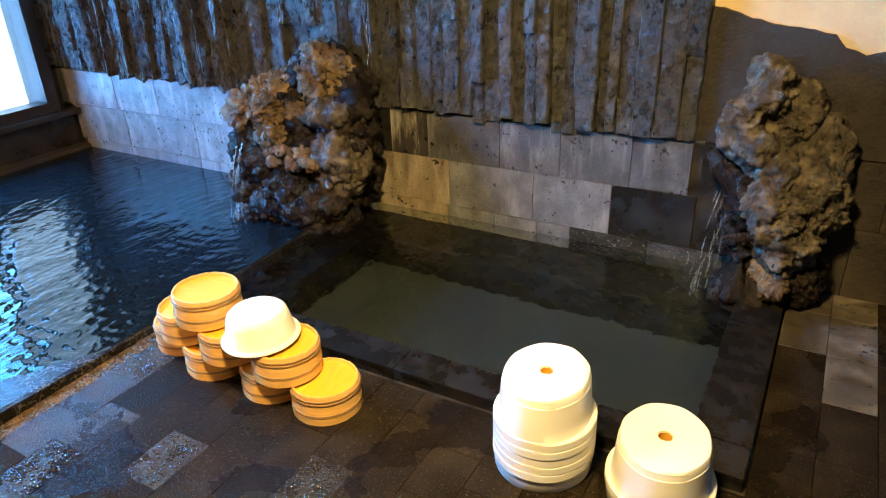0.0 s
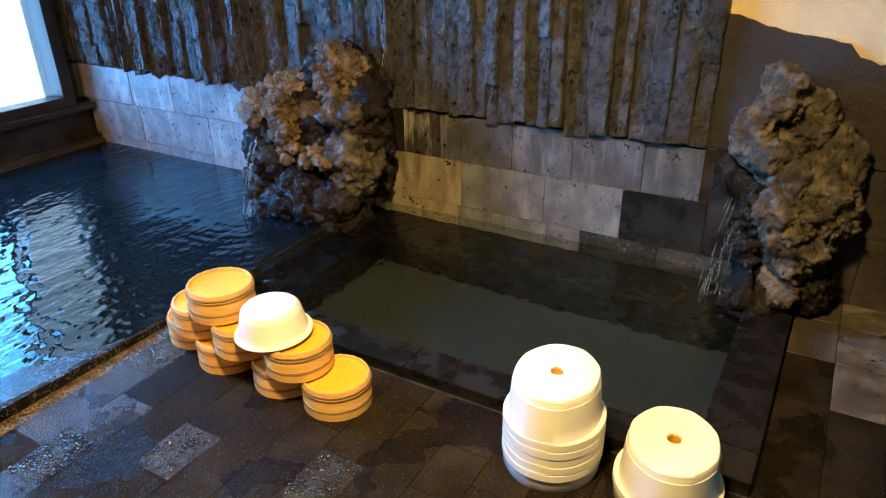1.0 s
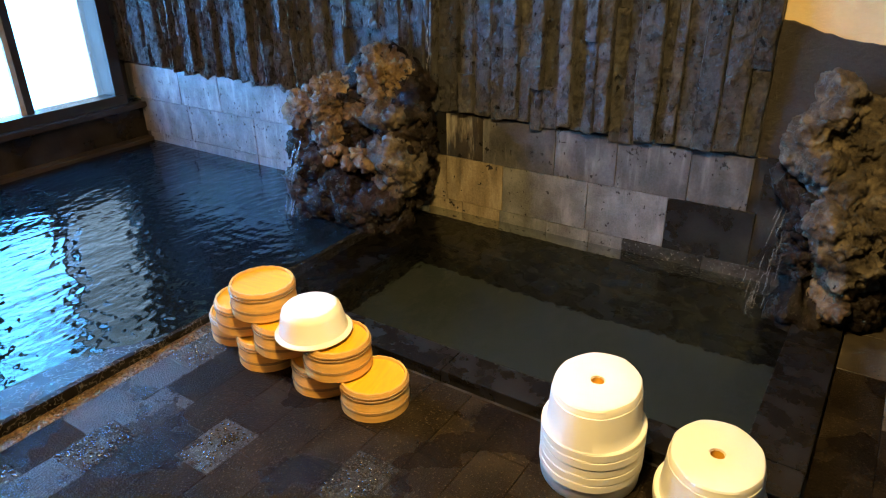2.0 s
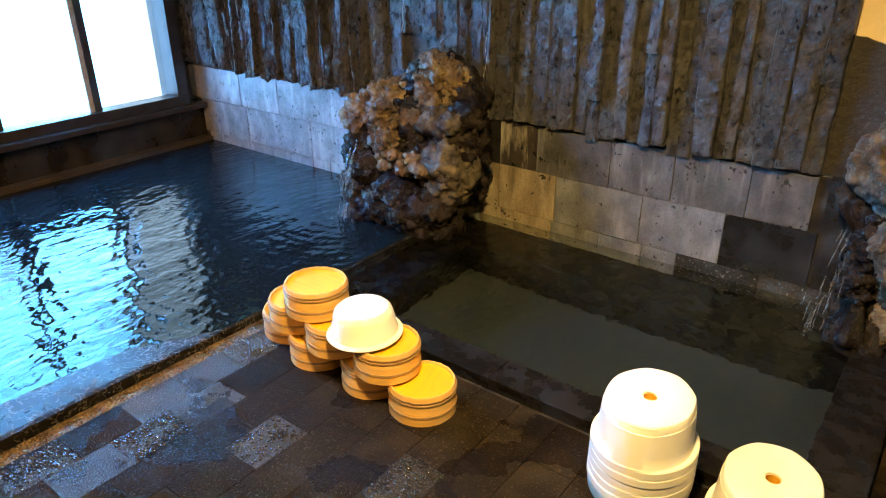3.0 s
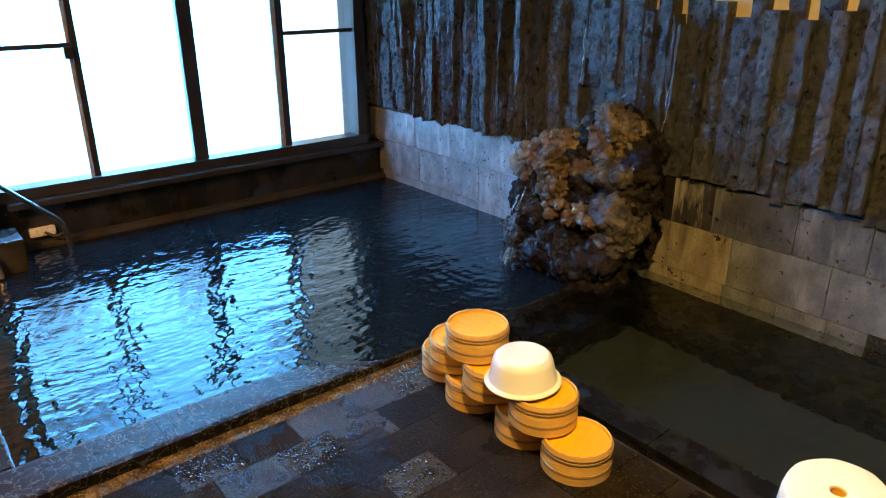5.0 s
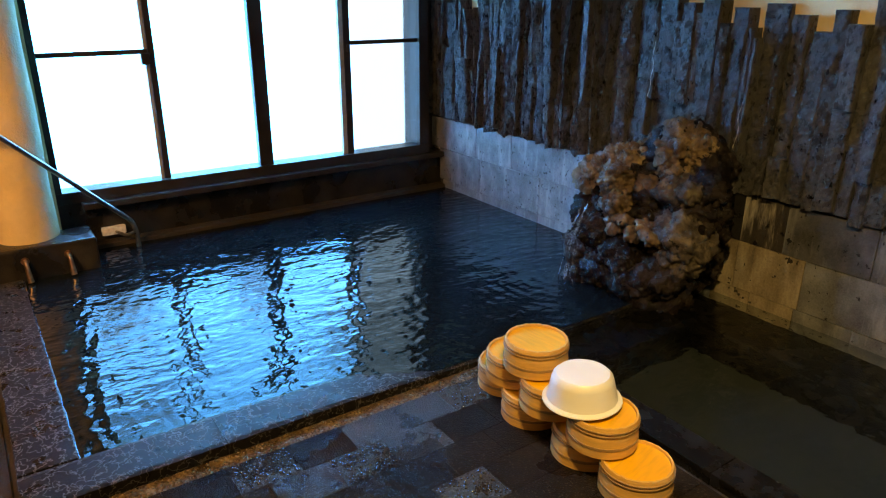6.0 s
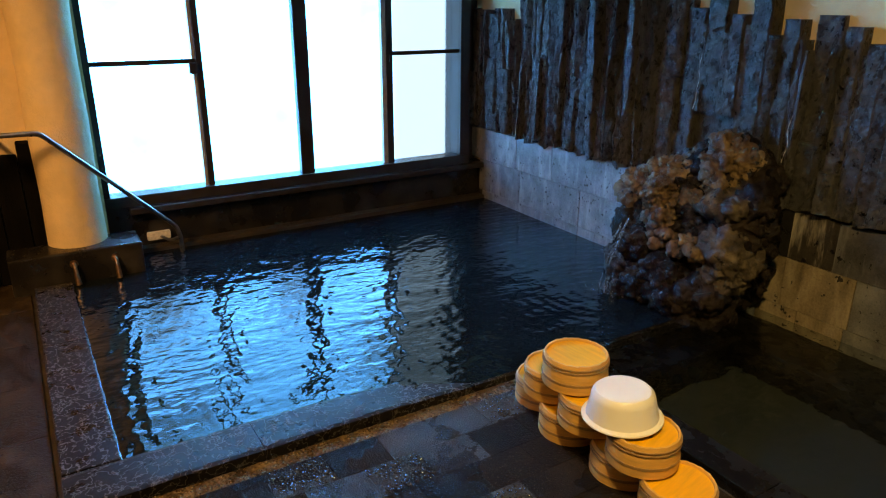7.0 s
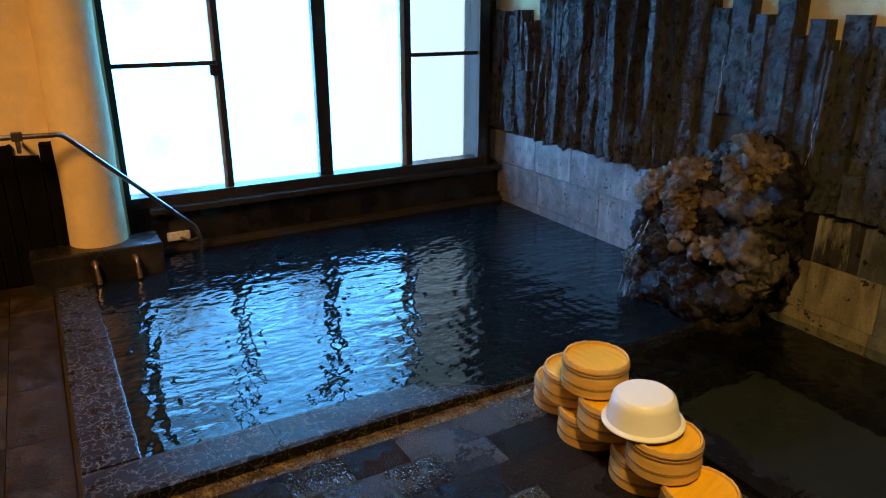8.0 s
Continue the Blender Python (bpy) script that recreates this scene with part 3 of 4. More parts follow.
# ---- rocks ----
def lump_rock(centre, lumps, level, rough, seed, fine=0.012, knobby=1):
    """A boulder: a soft union of ellipsoids, pushed along its own normals by several sizes of noise."""
    bm = bmesh.new()
    bmesh.ops.create_icosphere(bm, subdivisions=level, radius=1.0)
    dirs = np.array([v.co[:] for v in bm.verts])
    c = np.array(centre)
    total = np.full(len(dirs), 0.02 ** 9)
    for x, y, z, rx, ry, rz in lumps:
        s = np.array((rx, ry, rz))
        o, d = (c - np.array((x, y, z))) / s, dirs / s
        a, b, k = (d * d).sum(1), (d * o).sum(1), (o * o).sum() - 1
        disc = b * b - a * k
        far = (-b + np.sqrt(np.maximum(disc, 0))) / a
        total += np.where(disc > 0, np.maximum(far, 0), 0) ** 9
    for v, d, r in zip(bm.verts, dirs, total ** (1 / 9)):
        v.co = Vector(c + d * r)
    off = Vector((seed * 3.7, seed * 1.9, seed * 5.3))
    for size, amount, kind in ((4.5, rough, 0), (9.0, rough * 0.7, knobby), (19.0, fine * 1.5, knobby), (40.0, fine * 0.7, 1), (70.0, fine * 0.5, 0)):
        bm.normal_update()
        moves = []
        for v in bm.verts:
            q = (v.co + off) * size
            q = q + 0.5 * noise.noise_vector(q * 0.8)
            if kind:
                near = noise.voronoi(q)[0]
                h = min(near[1] - near[0], 0.55) * 1.3 - 0.3 + (0.35 - 0.9 * min(near[0], 0.9) ** 2)
            else:
                h = noise.fractal(q, 0.9, 2.1, 4)
            moves.append(v.normal * (amount * h))
        for v, m in zip(bm.verts, moves):
            v.co += m
    return bm


def clear_wall(bm, y=0.028):
    for v in bm.verts:
        v.co.y = min(v.co.y, y)
    return bm


rock_left = thing("spring_rock", "large dark volcanic boulder crusted with ochre minerals, trickling water", "rock")
part("boulder", clear_wall(lump_rock((2.27, -0.20, 0.36), [
    (2.26, -0.16, 0.38, 0.33, 0.24, 0.38), (2.34, -0.12, 0.66, 0.24, 0.16, 0.20), (2.14, -0.27, 0.08, 0.28, 0.20, 0.22), (2.34, -0.30, 0.10, 0.24, 0.18, 0.17),
    (2.50, -0.2, 0.50, 0.14, 0.16, 0.2), (2.00, -0.24, 0.34, 0.13, 0.16, 0.2)], 6, 0.06, 1, 0.016)), M_rock, rock_left, "dark wet lower rock", "soft")
part("mineral_crust", clear_wall(lump_rock((2.38, -0.16, 0.70), [
    (2.38, -0.17, 0.72, 0.15, 0.16, 0.15), (2.34, -0.15, 0.80, 0.11, 0.12, 0.10)], 6, 0.05, 2, 0.017)), M_crust, rock_left, "ochre mineral crust", "soft")
part("mineral_crust", clear_wall(lump_rock((2.08, -0.28, 0.61), [
    (2.00, -0.25, 0.62, 0.15, 0.15, 0.10), (1.95, -0.29, 0.53, 0.12, 0.11, 0.07), (2.12, -0.25, 0.70, 0.12, 0.13, 0.06)], 6, 0.05, 3, 0.019)), M_crust, rock_left, "ochre mineral crust", "soft")
part("mineral_crust", clear_wall(lump_rock((2.14, -0.38, 0.56), [
    (2.14, -0.36, 0.58, 0.10, 0.10, 0.10), (2.16, -0.38, 0.48, 0.08, 0.08, 0.10)], 6, 0.045, 4, 0.017)), M_crust, rock_left, "pale ochre mineral crust", "soft")
for i, (x, y, z, rx, ry, rz) in enumerate([(2.46, -0.30, 0.60, 0.12, 0.12, 0.09), (2.52, -0.31, 0.40, 0.13, 0.15, 0.12), (2.53, -0.33, 0.27, 0.11, 0.13, 0.09), (2.40, -0.22, 0.62, 0.10, 0.14, 0.06)]):
    part("boulder_shoulder", clear_wall(lump_rock((x, y, z), [(x, y, z, rx, ry, rz)], 5, 0.04, 50 + i, 0.013)), M_rock_grey, rock_left, "grey brown shoulder", "soft")
for i, (x, y, z, rx, ry, rz) in enumerate([(2.14, -0.42, 0.14, 0.13, 0.11, 0.09), (2.33, -0.42, 0.12, 0.14, 0.11, 0.08), (2.44, -0.38, 0.16, 0.13, 0.12, 0.09), (2.25, -0.44, 0.22, 0.12, 0.1, 0.07), (2.05, -0.40, 0.30, 0.1, 0.1, 0.12), (1.95, -0.36, 0.36, 0.10, 0.11, 0.10), (1.95, -0.38, 0.17, 0.11, 0.12, 0.12), (1.98, -0.42, 0.03, 0.11, 0.1, 0.07)]):
    part("wet_boulder", clear_wall(lump_rock((x, y, z), [(x, y, z, rx, ry, rz)], 5, 0.035, 60 + i, 0.013)), M_rock, rock_left, "black wet rock", "soft")
for i, (x, y, z, r) in enumerate([(2.24, -0.44, 0.42, 0.045), (2.38, -0.44, 0.43, 0.04), (2.31, -0.43, 0.36, 0.045), (2.43, -0.44, 0.38, 0.042), (2.19, -0.43, 0.37, 0.035), (2.30, -0.34, 0.60, 0.045)]):
    part("mineral_knob", lump_rock((x, y, z), [(x, y, z, r * 1.25, r, r * 0.75)], 4, 0.026, 10 + i, 0.012), M_crust, rock_left, "", "soft")

rock_right = thing("spout_rock", "tall grey brown boulder standing against the wall with trickling water", "rock")
part("boulder", clear_wall(lump_rock((4.43, -0.12, 0.74), [
    (4.43, -0.11, 0.84, 0.10, 0.12, 0.13), (4.36, -0.15, 0.74, 0.09, 0.12, 0.13), (4.48, -0.08, 0.74, 0.12, 0.11, 0.17), (4.40, -0.15, 0.66, 0.11, 0.13, 0.08)], 6, 0.04, 21, 0.011, 0)), M_rock_grey, rock_right, "upper grey boulder", "soft")
part("boulder", clear_wall(lump_rock((4.55, -0.18, 0.40), [
    (4.51, -0.20, 0.46, 0.13, 0.17, 0.15), (4.60, -0.12, 0.46, 0.13, 0.15, 0.2), (4.57, -0.19, 0.28, 0.11, 0.15, 0.13), (4.48, -0.15, 0.58, 0.13, 0.13, 0.10), (4.61, -0.06, 0.60, 0.12, 0.10, 0.17)], 6, 0.04, 22, 0.014, 0)), M_rock_grey, rock_right, "lower brown boulder", "soft")
part("boulder_foot", clear_wall(lump_rock((4.55, -0.22, 0.13), [(4.545, -0.22, 0.13, 0.075, 0.11, 0.10)], 5, 0.03, 27, 0.012)), M_crust, rock_right, "pale crusted foot", "soft")
part("wet_rock", clear_wall(lump_rock((4.42, -0.12, 0.30), [
    (4.41, -0.13, 0.28, 0.09, 0.13, 0.28), (4.33, -0.10, 0.52, 0.09, 0.09, 0.07), (4.45, -0.18, 0.05, 0.12, 0.16, 0.12)], 6, 0.045, 23, 0.014)), M_rock, rock_right, "black wet rock", "soft")
part("wet_rock", clear_wall(lump_rock((4.63, -0.14, 0.12), [(4.64, -0.14, 0.12, 0.10, 0.12, 0.12)], 5, 0.04, 24, 0.012)), M_rock, rock_right, "black wet rock", "soft")

def nodules(base, parent, material, count, low, high, seed, name="nodule", size=(0.018, 0.05)):
    """Small crusty knobs that have grown on the outer side of a boulder, in one mesh."""
    r = random.Random(seed)
    out = bmesh.new()
    polys = [p for p in base.data.polygons if low < p.center.z < high and p.center.y < -0.12 and (p.normal.y < 0.1 or p.normal.z > 0.2)]
    for k in range(count):
        p = r.choice(polys)
        rad = r.uniform(*size)
        c = p.center - p.normal * rad * 0.35
        m = Matrix.Translation(c) @ Euler((r.uniform(0, 6), r.uniform(0, 6), r.uniform(0, 6))).to_matrix().to_4x4()
        new_verts = bmesh.ops.create_icosphere(out, subdivisions=3, radius=rad, matrix=m @ Matrix.Diagonal((1, r.uniform(0.6, 1), r.uniform(0.5, 0.9), 1)))["verts"]
        for v in new_verts:
            q = v.co * 22 + Vector((seed, k, 0))
            v.co += (v.co - c).normalized() * rad * 0.28 * noise.fractal(q, 0.9, 2.0, 3)
    return tagged(part(name, out, material, parent, "", "soft"), kind="stuff")


def part_of(parent, name, k=0):
    return [o for o in parent.children if o.name.split(".")[0] == name][k]


nodules(part_of(rock_left, "mineral_crust", 0), rock_left, M_crust, 22, 0.6, 1.0, 31, "grainy_crust", (0.008, 0.02))
nodules(part_of(rock_left, "mineral_crust", 1), rock_left, M_crust, 26, 0.4, 0.9, 32, "grainy_crust", (0.008, 0.022))
nodules(part_of(rock_left, "boulder"), rock_left, M_rock, 90, -0.02, 0.75, 33, "gravelly_rock", (0.010, 0.028))
nodules(part_of(rock_right, "boulder", 1), rock_right, M_rock_grey, 90, 0.05, 0.5, 35, "gravelly_rock", (0.005, 0.013))
nodules(part_of(rock_right, "boulder_foot"), rock_right, M_crust, 60, 0.02, 0.30, 36, "grainy_crust", (0.006, 0.015))
nodules(part_of(rock_right, "wet_rock", 0), rock_right, M_rock, 60, 0.0, 0.6, 37, "gravelly_rock", (0.008, 0.022))

# falling water: short broken runs of water and drops
def stream(name, label, top, mid, low, width, count, seed):
    r = random.Random(seed)
    ob = thing(name, label, "water")
    top, mid, low = Vector(top), Vector(mid), Vector(low)
    runs, drops = bmesh.new(), bmesh.new()
    for k in range(count):
        s0 = r.random() ** 0.8
        length = r.uniform(0.05, 0.16)
        off = Vector((r.gauss(0, width), r.uniform(-0.012, 0.006), 0))
        pts, rad = [], []
        for i in range(9):
            u = min(1.0, s0 + length * 1.8 * i / 8)
            p = top * (1 - u) ** 2 + mid * 2 * u * (1 - u) + low * u * u + off * (0.5 + u)
            p += Vector((0.006 * noise.noise(Vector((k, u * 14, 0))), 0.006 * noise.noise(Vector((k, u * 14, 5))), 0))
            pts.append(p)
            rad.append(0.0004 + 0.0026 * math.sin(math.pi * (i + 0.5) / 9.5) * r.uniform(0.4, 1.2))
        piece = tube(pts, rad, 6)
        temp = bpy.data.meshes.new("run")
        piece.to_mesh(temp)
        piece.free()
        runs.from_mesh(temp)
        bpy.data.meshes.remove(temp)
    for k in range(count):
        u = r.random()
        p = low + Vector((r.gauss(0, width * 2.2), r.gauss(-0.02, width * 1.4), r.uniform(0.006, 0.02) + 0.10 * r.random() ** 5))
        bmesh.ops.create_icosphere(drops, subdivisions=1, radius=r.uniform(0.001, 0.003), matrix=Matrix.Translation(p))
    tagged(part("water_run", runs, M_stream, ob, "", True), kind="stuff")
    tagged(part("spray", drops, M_stream, ob, "", True), kind="stuff")
    return ob


stream("water_trickle", "thin clear water trickling down the ochre rock", (2.03, -0.47, 0.50), (1.98, -0.53, 0.30), (1.95, -0.54, 0.02), 0.022, 34, 8)
stream("water_trickle", "thin clear water trickling down the dark rock", (4.33, -0.27, 0.50), (4.29, -0.31, 0.28), (4.27, -0.32, 0.02), 0.02, 22, 9)


# ---- stone facing of the north wall ----
def block(x0, x1, z0, z1, proud, material, seed):
    r = random.Random(seed)
    bm = box((x0 + 0.001, -proud, z0 + 0.001), (x1 - 0.001, 0.03, z1 - 0.001), 0.0025)
    for v in bm.verts:
        if v.co.y < 0.0:
            v.co.y += r.uniform(-0.0015, 0.0015)
    return part("stone_block", bm, material, wall_north)


part("mortar", box((-0.055, 0.012, -0.6), (4.60, 0.0305, 0.57)), M_grout, wall_north)
COURSES = [
    (-0.60, 0.085, [0.0, 0.52, 1.135, 1.30, 1.75, 2.1, 2.5, 2.72, 2.95, 3.225, 3.455, 3.625, 4.0, 4.30, 4.60]),
    (0.085, 0.333, [-0.04, 0.48, 1.135, 1.75, 2.35, 2.62, 2.965, 3.43, 3.815, 4.19]),
    (0.333, 0.572, [-0.16, 0.43, 0.832, 1.42, 1.95, 2.45, 2.62, 2.845, 3.25, 3.56, 3.892, 4.149]),
]
for row, (z0, z1, xs) in enumerate(COURSES):
    for i, (a, b) in enumerate(zip(xs, xs[1:])):
        # right of 2.9 m the weaker light is put into the block colour
        mat = M_block_dimmed if a > 2.9 else M_block
        if 2.3 < a < 2.7 and row == 1 or (row == 0 and 2.4 < a < 2.9):
            mat = M_block_ochre
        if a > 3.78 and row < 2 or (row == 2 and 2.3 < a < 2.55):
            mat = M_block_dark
        if row == 2 and 2.8 < a:
            mat = M_block_stained
        if row == 0 and a > 3.6:
            mat = M_block_splash
        if row == 2 and 2.55 < a < 2.7:
            mat = M_block_drip
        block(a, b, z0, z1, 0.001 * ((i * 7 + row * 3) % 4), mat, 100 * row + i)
for i, (a, b) in enumerate([(4.66, 4.80), (4.80, 5.3), (5.3, 5.8), (5.8, 6.2)]):
    block(a, b, -0.02, 0.30, 0.0, M_panel, 400 + i)
for i, (a, b) in enumerate([(4.66, 4.88), (4.88, 5.4), (5.4, 6.2)]):
    block(a, b, 0.30, 0.58, 0.0, M_panel, 410 + i)


def slat(x, w, z0, z1, depth, lean, seed, rag, taper):
    """One split basalt column: a rough face, sharp uneven edges, ragged slanting ends."""
    r = random.Random(seed)
    nz = max(4, int((z1 - z0) / 0.02))
    bm = bmesh.new()
    shift = Vector((seed * 0.37, seed * 1.13, 0))
    cross = [(0.0, 0.0), (0.01, 0.84), (0.07, 0.98), (0.36, 1.0), (0.66, 1.0), (0.93, 0.98), (0.99, 0.84), (1.0, 0.0)]
    slope, tilt = r.uniform(-0.55, 0.55) * rag, r.uniform(-0.02, 0.02) * rag
    slant = r.uniform(-0.06, 0.06) * max(rag - 0.5, 0)
    rows = []
    for j in range(nz + 1):
        f = j / nz
        z = z0 + (z1 - z0) * f
        edge = 0.012 * rag * noise.noise(Vector((seed * 2.1, 3.3, z * 8)))
        edge2 = 0.012 * rag * noise.noise(Vector((seed * 4.7, 9.1, z * 7)))
        wide = w * (1 + taper * (f - 0.5))
        row = []
        for k, (u, d) in enumerate(cross):
            px = x + lean * (f - 0.5) + edge * (1 - u) + edge2 * u + w / 2 + wide * (u - 0.5)
            n = noise.fractal(Vector((px * 12, z * 6, 0)) + shift, 1.0, 2.0, 3)
            n2 = noise.noise(Vector((px * 45, z * 28, 3)) + shift)
            face = depth * d * (1 + slope * (u - 0.5)) + tilt * (f - 0.5) + ((0.010 * n + 0.008 * n2 + 0.008 * noise.noise(Vector((px * 110, z * 60, 8)) + shift)) if d else 0)
            zz = z + (0.006 * noise.noise(Vector((px * 30, 7, seed))) + slant * (u - 0.5) if j == 0 else 0)
            row.append(bm.verts.new((px, 0.030 - (max(face, 0.005) if d else 0), zz)))
        rows.append(row)
    for a, b in zip(rows, rows[1:]):
        for k in range(len(cross) - 1):
            bm.faces.new((a[k], a[k + 1], b[k + 1], b[k]))
    bm.faces.new(rows[0][::-1])
    bm.faces.new(rows[-1])
    bmesh.ops.recalc_face_normals(bm, faces=bm.faces)
    return part("basalt_column", bm, M_column, wall_north)


# ragged upper edge: each step's end along the wall and its height
STEPS = ((-0.09, 1.46), (0.01, 1.45), (0.07, 1.45), (0.16, 1.42), (0.308, 1.46), (0.372, 1.38), (0.42, 1.32), (0.46, 1.395), (1.892, 0), (1.985, 1.48), (2.018, 1.40),
         (2.122, 1.52), (2.165, 1.365), (2.24, 1.452), (2.28, 1.405), (2.385, 1.66), (2.43, 1.364), (2.52, 1.435), (2.555, 1.348), (2.585, 1.305), (2.69, 1.455),
         (2.722, 1.335), (2.80, 1.41), (2.83, 1.295), (2.905, 1.345), (2.97, 1.435), (3.05, 1.38), (3.115, 1.55), (3.175, 1.345), (3.265, 1.43), (3.33, 1.385), (4.149, 0))
rng = random.Random(11)
spans, x = [], -0.155
for end, height in STEPS:
    room = end - x
    while x < end - 0.004:
        fine = x < 1.85
        w = rng.choice((0.026, 0.034, 0.044, 0.056)) if fine else rng.choice((0.045, 0.06, 0.075, 0.095))
        if height and room < 0.11 or end - x - w < 0.02:
            w = end - x
        if height and fine and end - x > 0.09:
            w = 0.05
        spans.append((x, w, height or rng.uniform(1.54, 1.68)))
        x += w
count = 0
for x, w, top in spans:
    wild = 1.0 if x < 1.9 else 0.3
    deep = (rng.choice((0.04, 0.055, 0.075, 0.1)) if x < 1.9 else rng.choice((0.05, 0.06, 0.072, 0.09))) + rng.uniform(-0.006, 0.006)
    lean = rng.uniform(-0.045, 0.045) * wild * (1 if x > 0 else 0.3)
    bottom = 0.566 + 0.40 * deep - rng.choice((0.0, 0.004, 0.012, 0.03)) * (1 if x > 0.2 else 0)
    if 1.97 < x < 2.24:
        bottom = 0.96 + 0.1 * deep
    z, piece = bottom, 0
    cuts = sorted(rng.uniform(bottom + 0.1, 1.26) for _ in range(rng.choice((0, 1, 1, 2)) if wild == 1.0 else rng.choice((0, 0, 1))))
    for cut in [*cuts, top]:
        if cut - z < 0.1:
            continue
        count += 1
        slat(x - 0.003 * (piece % 2), w + 0.006 * (piece % 2), z, cut, max(0.03, deep), lean, count, wild + 0.25, rng.uniform(-0.5, 0.7) * (1 if wild == 1.0 and piece == 0 else 0.15))
        deep += rng.choice((-0.03, -0.018, 0.018, 0.028)) * (1 if wild == 1.0 else 0.6)
        z, piece = cut - 0.004, piece + 1
part("column_backing", box((-0.158, 0.008, 0.577), (4.152, 0.031, 1.28)), M_column, wall_north)

# ragged dark panel behind the tall boulder
panel_top = [(4.152, 1.12), (4.19, 1.118), (4.30, 1.085), (4.40, 1.06), (4.52, 1.05), (4.59, 1.035), (4.63, 0.99), (4.70, 0.968), (4.76, 0.985), (4.9, 0.97),
             (5.05, 1.0), (5.3, 0.96), (5.6, 1.0), (6.0, 0.95), (6.2, 0.97)]
bm = bmesh.new()
rng = random.Random(3)
fine = []
for (xa, za), (xb, zb) in zip(panel_top, panel_top[1:]):
    steps = max(2, int((xb - xa) / 0.025))
    for i in range(steps):
        s = i / steps
        fine.append((xa + (xb - xa) * s, za + (zb - za) * s + 0.012 * noise.noise(Vector((xa * 9 + s * 3, 1, 2))) + rng.uniform(-0.003, 0.003)))
fine.append(panel_top[-1])
prev = None
for px, pz in fine:
    zs = [0.585 + (pz - 0.585) * i / 14 for i in range(15)]
    col = [bm.verts.new((px, 0.012 - 0.012 * noise.fractal(Vector((px * 9, z * 3, 5)), 1.0, 2.0, 3) - 0.008 * abs(math.sin(px * 38)) * (1 if px > 4.56 and z < 0.86 else 0), z)) for z in zs]
    col.append(bm.verts.new((px, 0.03, pz)))
    if prev:
        for a, b, c, d in zip(prev, col, col[1:], prev[1:]):
            bm.faces.new((a, b, c, d))
    prev = col
bmesh.ops.recalc_face_normals(bm, faces=bm.faces)
part("ragged_panel", bm, M_panel, wall_north, "dark brown cast stone with a ragged top edge", smooth=True)
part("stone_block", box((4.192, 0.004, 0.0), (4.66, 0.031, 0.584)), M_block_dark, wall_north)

# lime streaks on the columns
for i, (sx, za, zb) in enumerate([(2.02, 0.98, 1.26), (2.56, 0.80, 1.02)]):
    pts = [(sx + 0.02 * noise.noise(Vector((i, z * 12, 1))) + 0.05 * (z - za), -0.075, z) for z in [za + (zb - za) * k / 24 for k in range(25)]]
    part("lime_streak", tube(pts, [0.0011 + 0.0007 * math.sin(k * 1.3 + i) for k in range(25)], 6), M_lime, wall_north, "white lime streak")

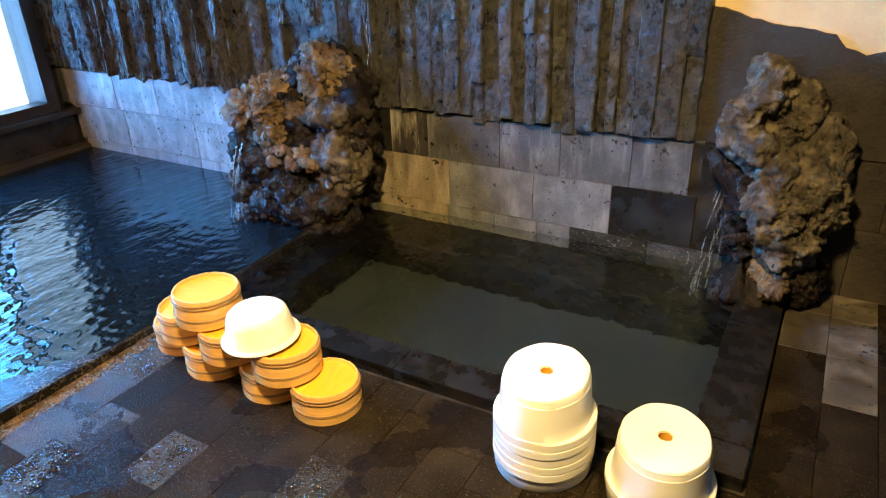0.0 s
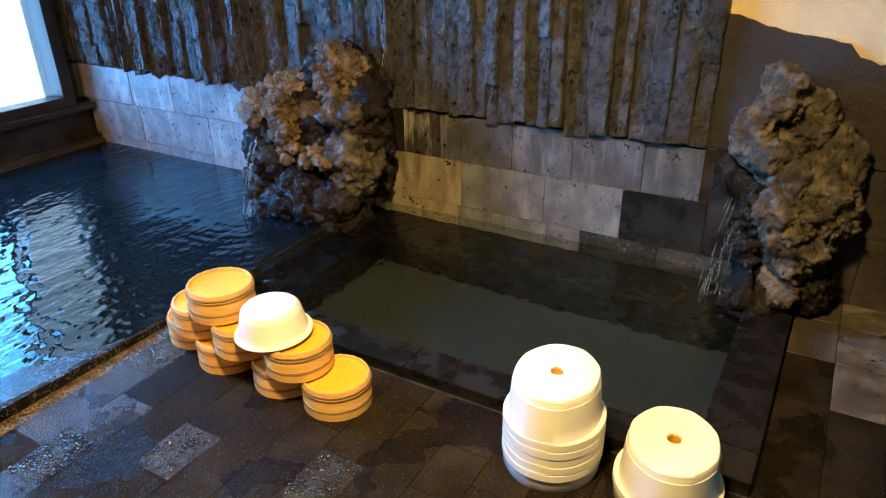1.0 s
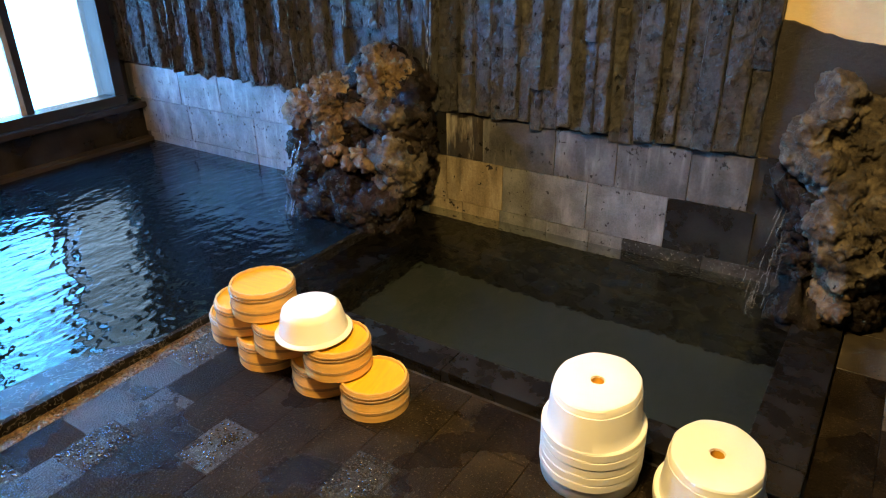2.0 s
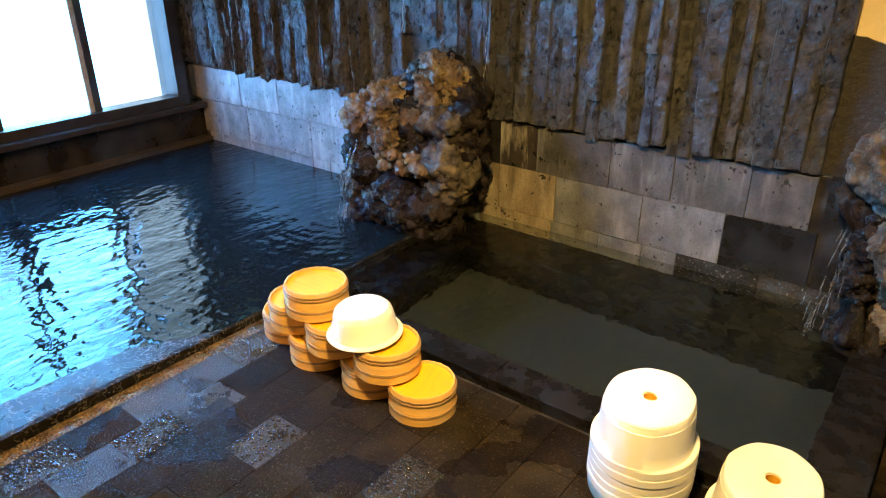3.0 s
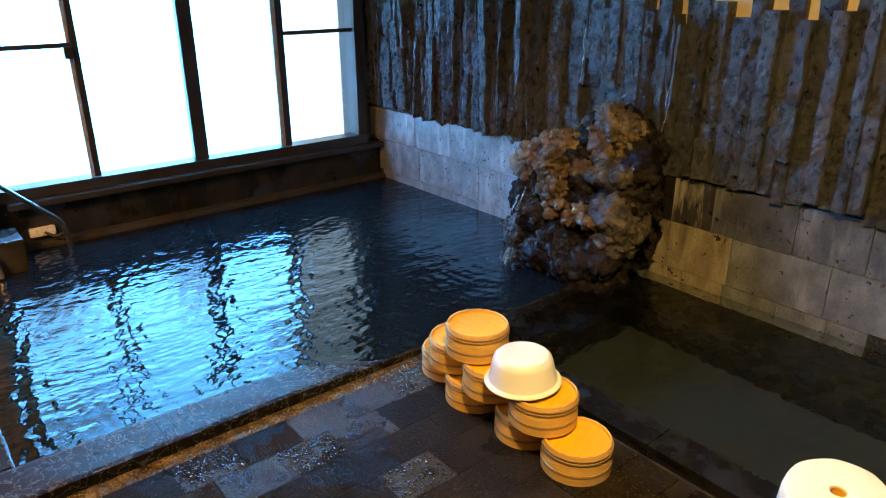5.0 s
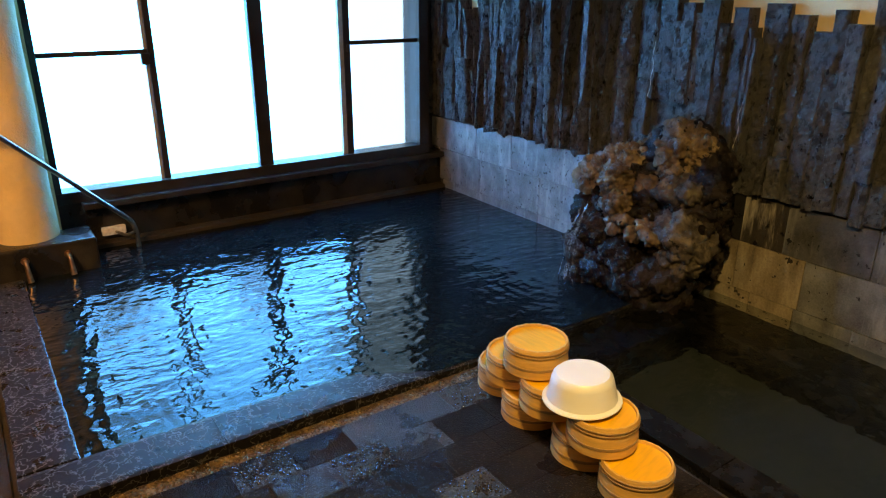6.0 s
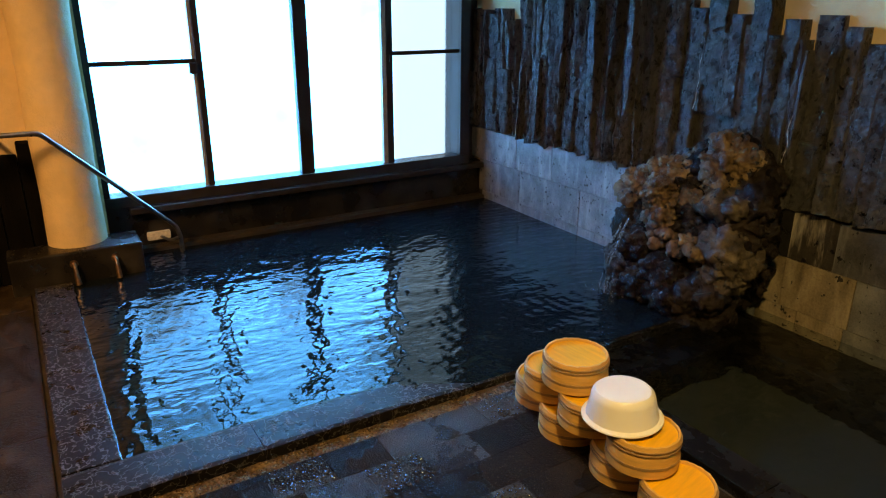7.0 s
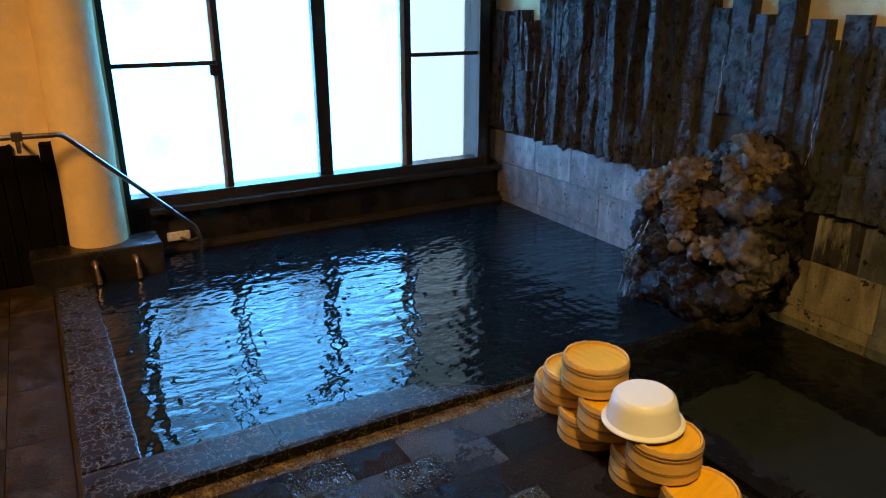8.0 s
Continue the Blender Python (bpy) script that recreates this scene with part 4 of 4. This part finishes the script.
# ---- floor tiles ----
def tile_mesh(lx, ly, name, material, seed):
    r = random.Random(seed)
    g = 0.0009
    bm = box((g, g, -0.011), (lx - g, ly - g, 0.0), 0.0016)
    for v in bm.verts:
        if v.co.z > -0.004:
            v.co.z += r.uniform(-0.0012, 0.0012)
    if material is M_tile_pebbly:
        for _ in range(int(6000 * lx * ly)):
            rad = 0.0022 + 0.0052 * r.random() ** 1.6
            px, py = r.uniform(rad + g, lx - rad - g), r.uniform(rad + g, ly - rad - g)
            squash, turn = r.uniform(0.6, 1.0), r.uniform(0, 3.1)
            def ring(k, z, sides=7):
                out = []
                for i in range(sides):
                    a = 2 * math.pi * i / sides
                    u, v = math.cos(a) * rad * k, math.sin(a) * rad * k * squash
                    out.append(bm.verts.new((px + u * math.cos(turn) - v * math.sin(turn), py + u * math.sin(turn) + v * math.cos(turn), z * rad)))
                return out
            low, mid, top = ring(1.0, -0.15), ring(0.85, 0.32), ring(0.45, 0.56)
            for a, b in ((low, mid), (mid, top)):
                for i in range(7):
                    bm.faces.new((a[i], a[(i + 1) % 7], b[(i + 1) % 7], b[i]))
            bm.faces.new(top)
            for f in {f for v in low + mid + top for f in v.link_faces}:
                f.material_index = 1
    me = bpy.data.meshes.new(name)
    bm.to_mesh(me)
    bm.free()
    me.materials.append(M_tile_pale if material is M_tile_pebbly else material)
    if material is M_tile_pebbly:
        me.materials.append(M_tile_pebbly)
        me.polygons.foreach_set("use_smooth", [p.material_index == 1 for p in me.polygons])
    return me


def lay(x0, y0, nx, ny, lx, ly, near, special, shift=(0.0, 0.0), usual=M_tile):
    """Tiles in columns; every other column starts with a cut piece."""
    kinds = {"p": M_tile_pebbly, "l": M_tile_pale, "w": M_tile_worn}
    shared = {}
    rest = bmesh.new()
    for i in range(nx):
        first = shift[i % 2]
        ends = [0.0] + ([first] if first else []) + [first + ly * (k + 1) for k in range(ny)]
        for j, (a, b) in enumerate(zip(ends, ends[1:])):
            x, y, long = x0 + i * lx, y0 - b, round(b - a, 4)
            if near(x, y):
                kind = special.get((i, j), "")
                key = (kind, long, (i * 5 + j * 3) % 4)
                if key not in shared:
                    shared[key] = tile_mesh(lx, long, "tile", kinds.get(kind, usual), len(shared))
                ob = new("tile", shared[key])
                ob.parent = floor
                ob.location = (x, y, 0.0)
            else:
                add_box(rest, (x + 0.002, y + 0.002, -0.011), (x + lx - 0.002, y + long - 0.002, 0.0))
    if len(rest.verts):
        tagged(part("far_tiles", rest, usual, floor), kind="stuff")
    else:
        rest.free()


lay(2.482, -1.33, 23, 18, 0.158, 0.21, lambda x, y: x < 4.6 and y > -3.0,
    {(1, 4): "p", (1, 3): "l", (3, 3): "p", (0, 1): "p", (0, 3): "l", (0, 2): "l", (6, 2): "p", (0, 5): "p", (9, 0): "p", (1, 5): "l"}, (0.0, 0.12))
lay(4.617, -0.002, 9, 4, 0.163, 0.297, lambda x, y: x < 5.3, {(0, 0): "w", (0, 1): "w", (1, 0): "w", (1, 1): "w", (1, 2): "w"}, (0.19, 0.19))
lay(0.14, -3.19, 5, 9, 0.43, 0.205, lambda x, y: y > -4.1, {}, usual=M_tile_pitted)
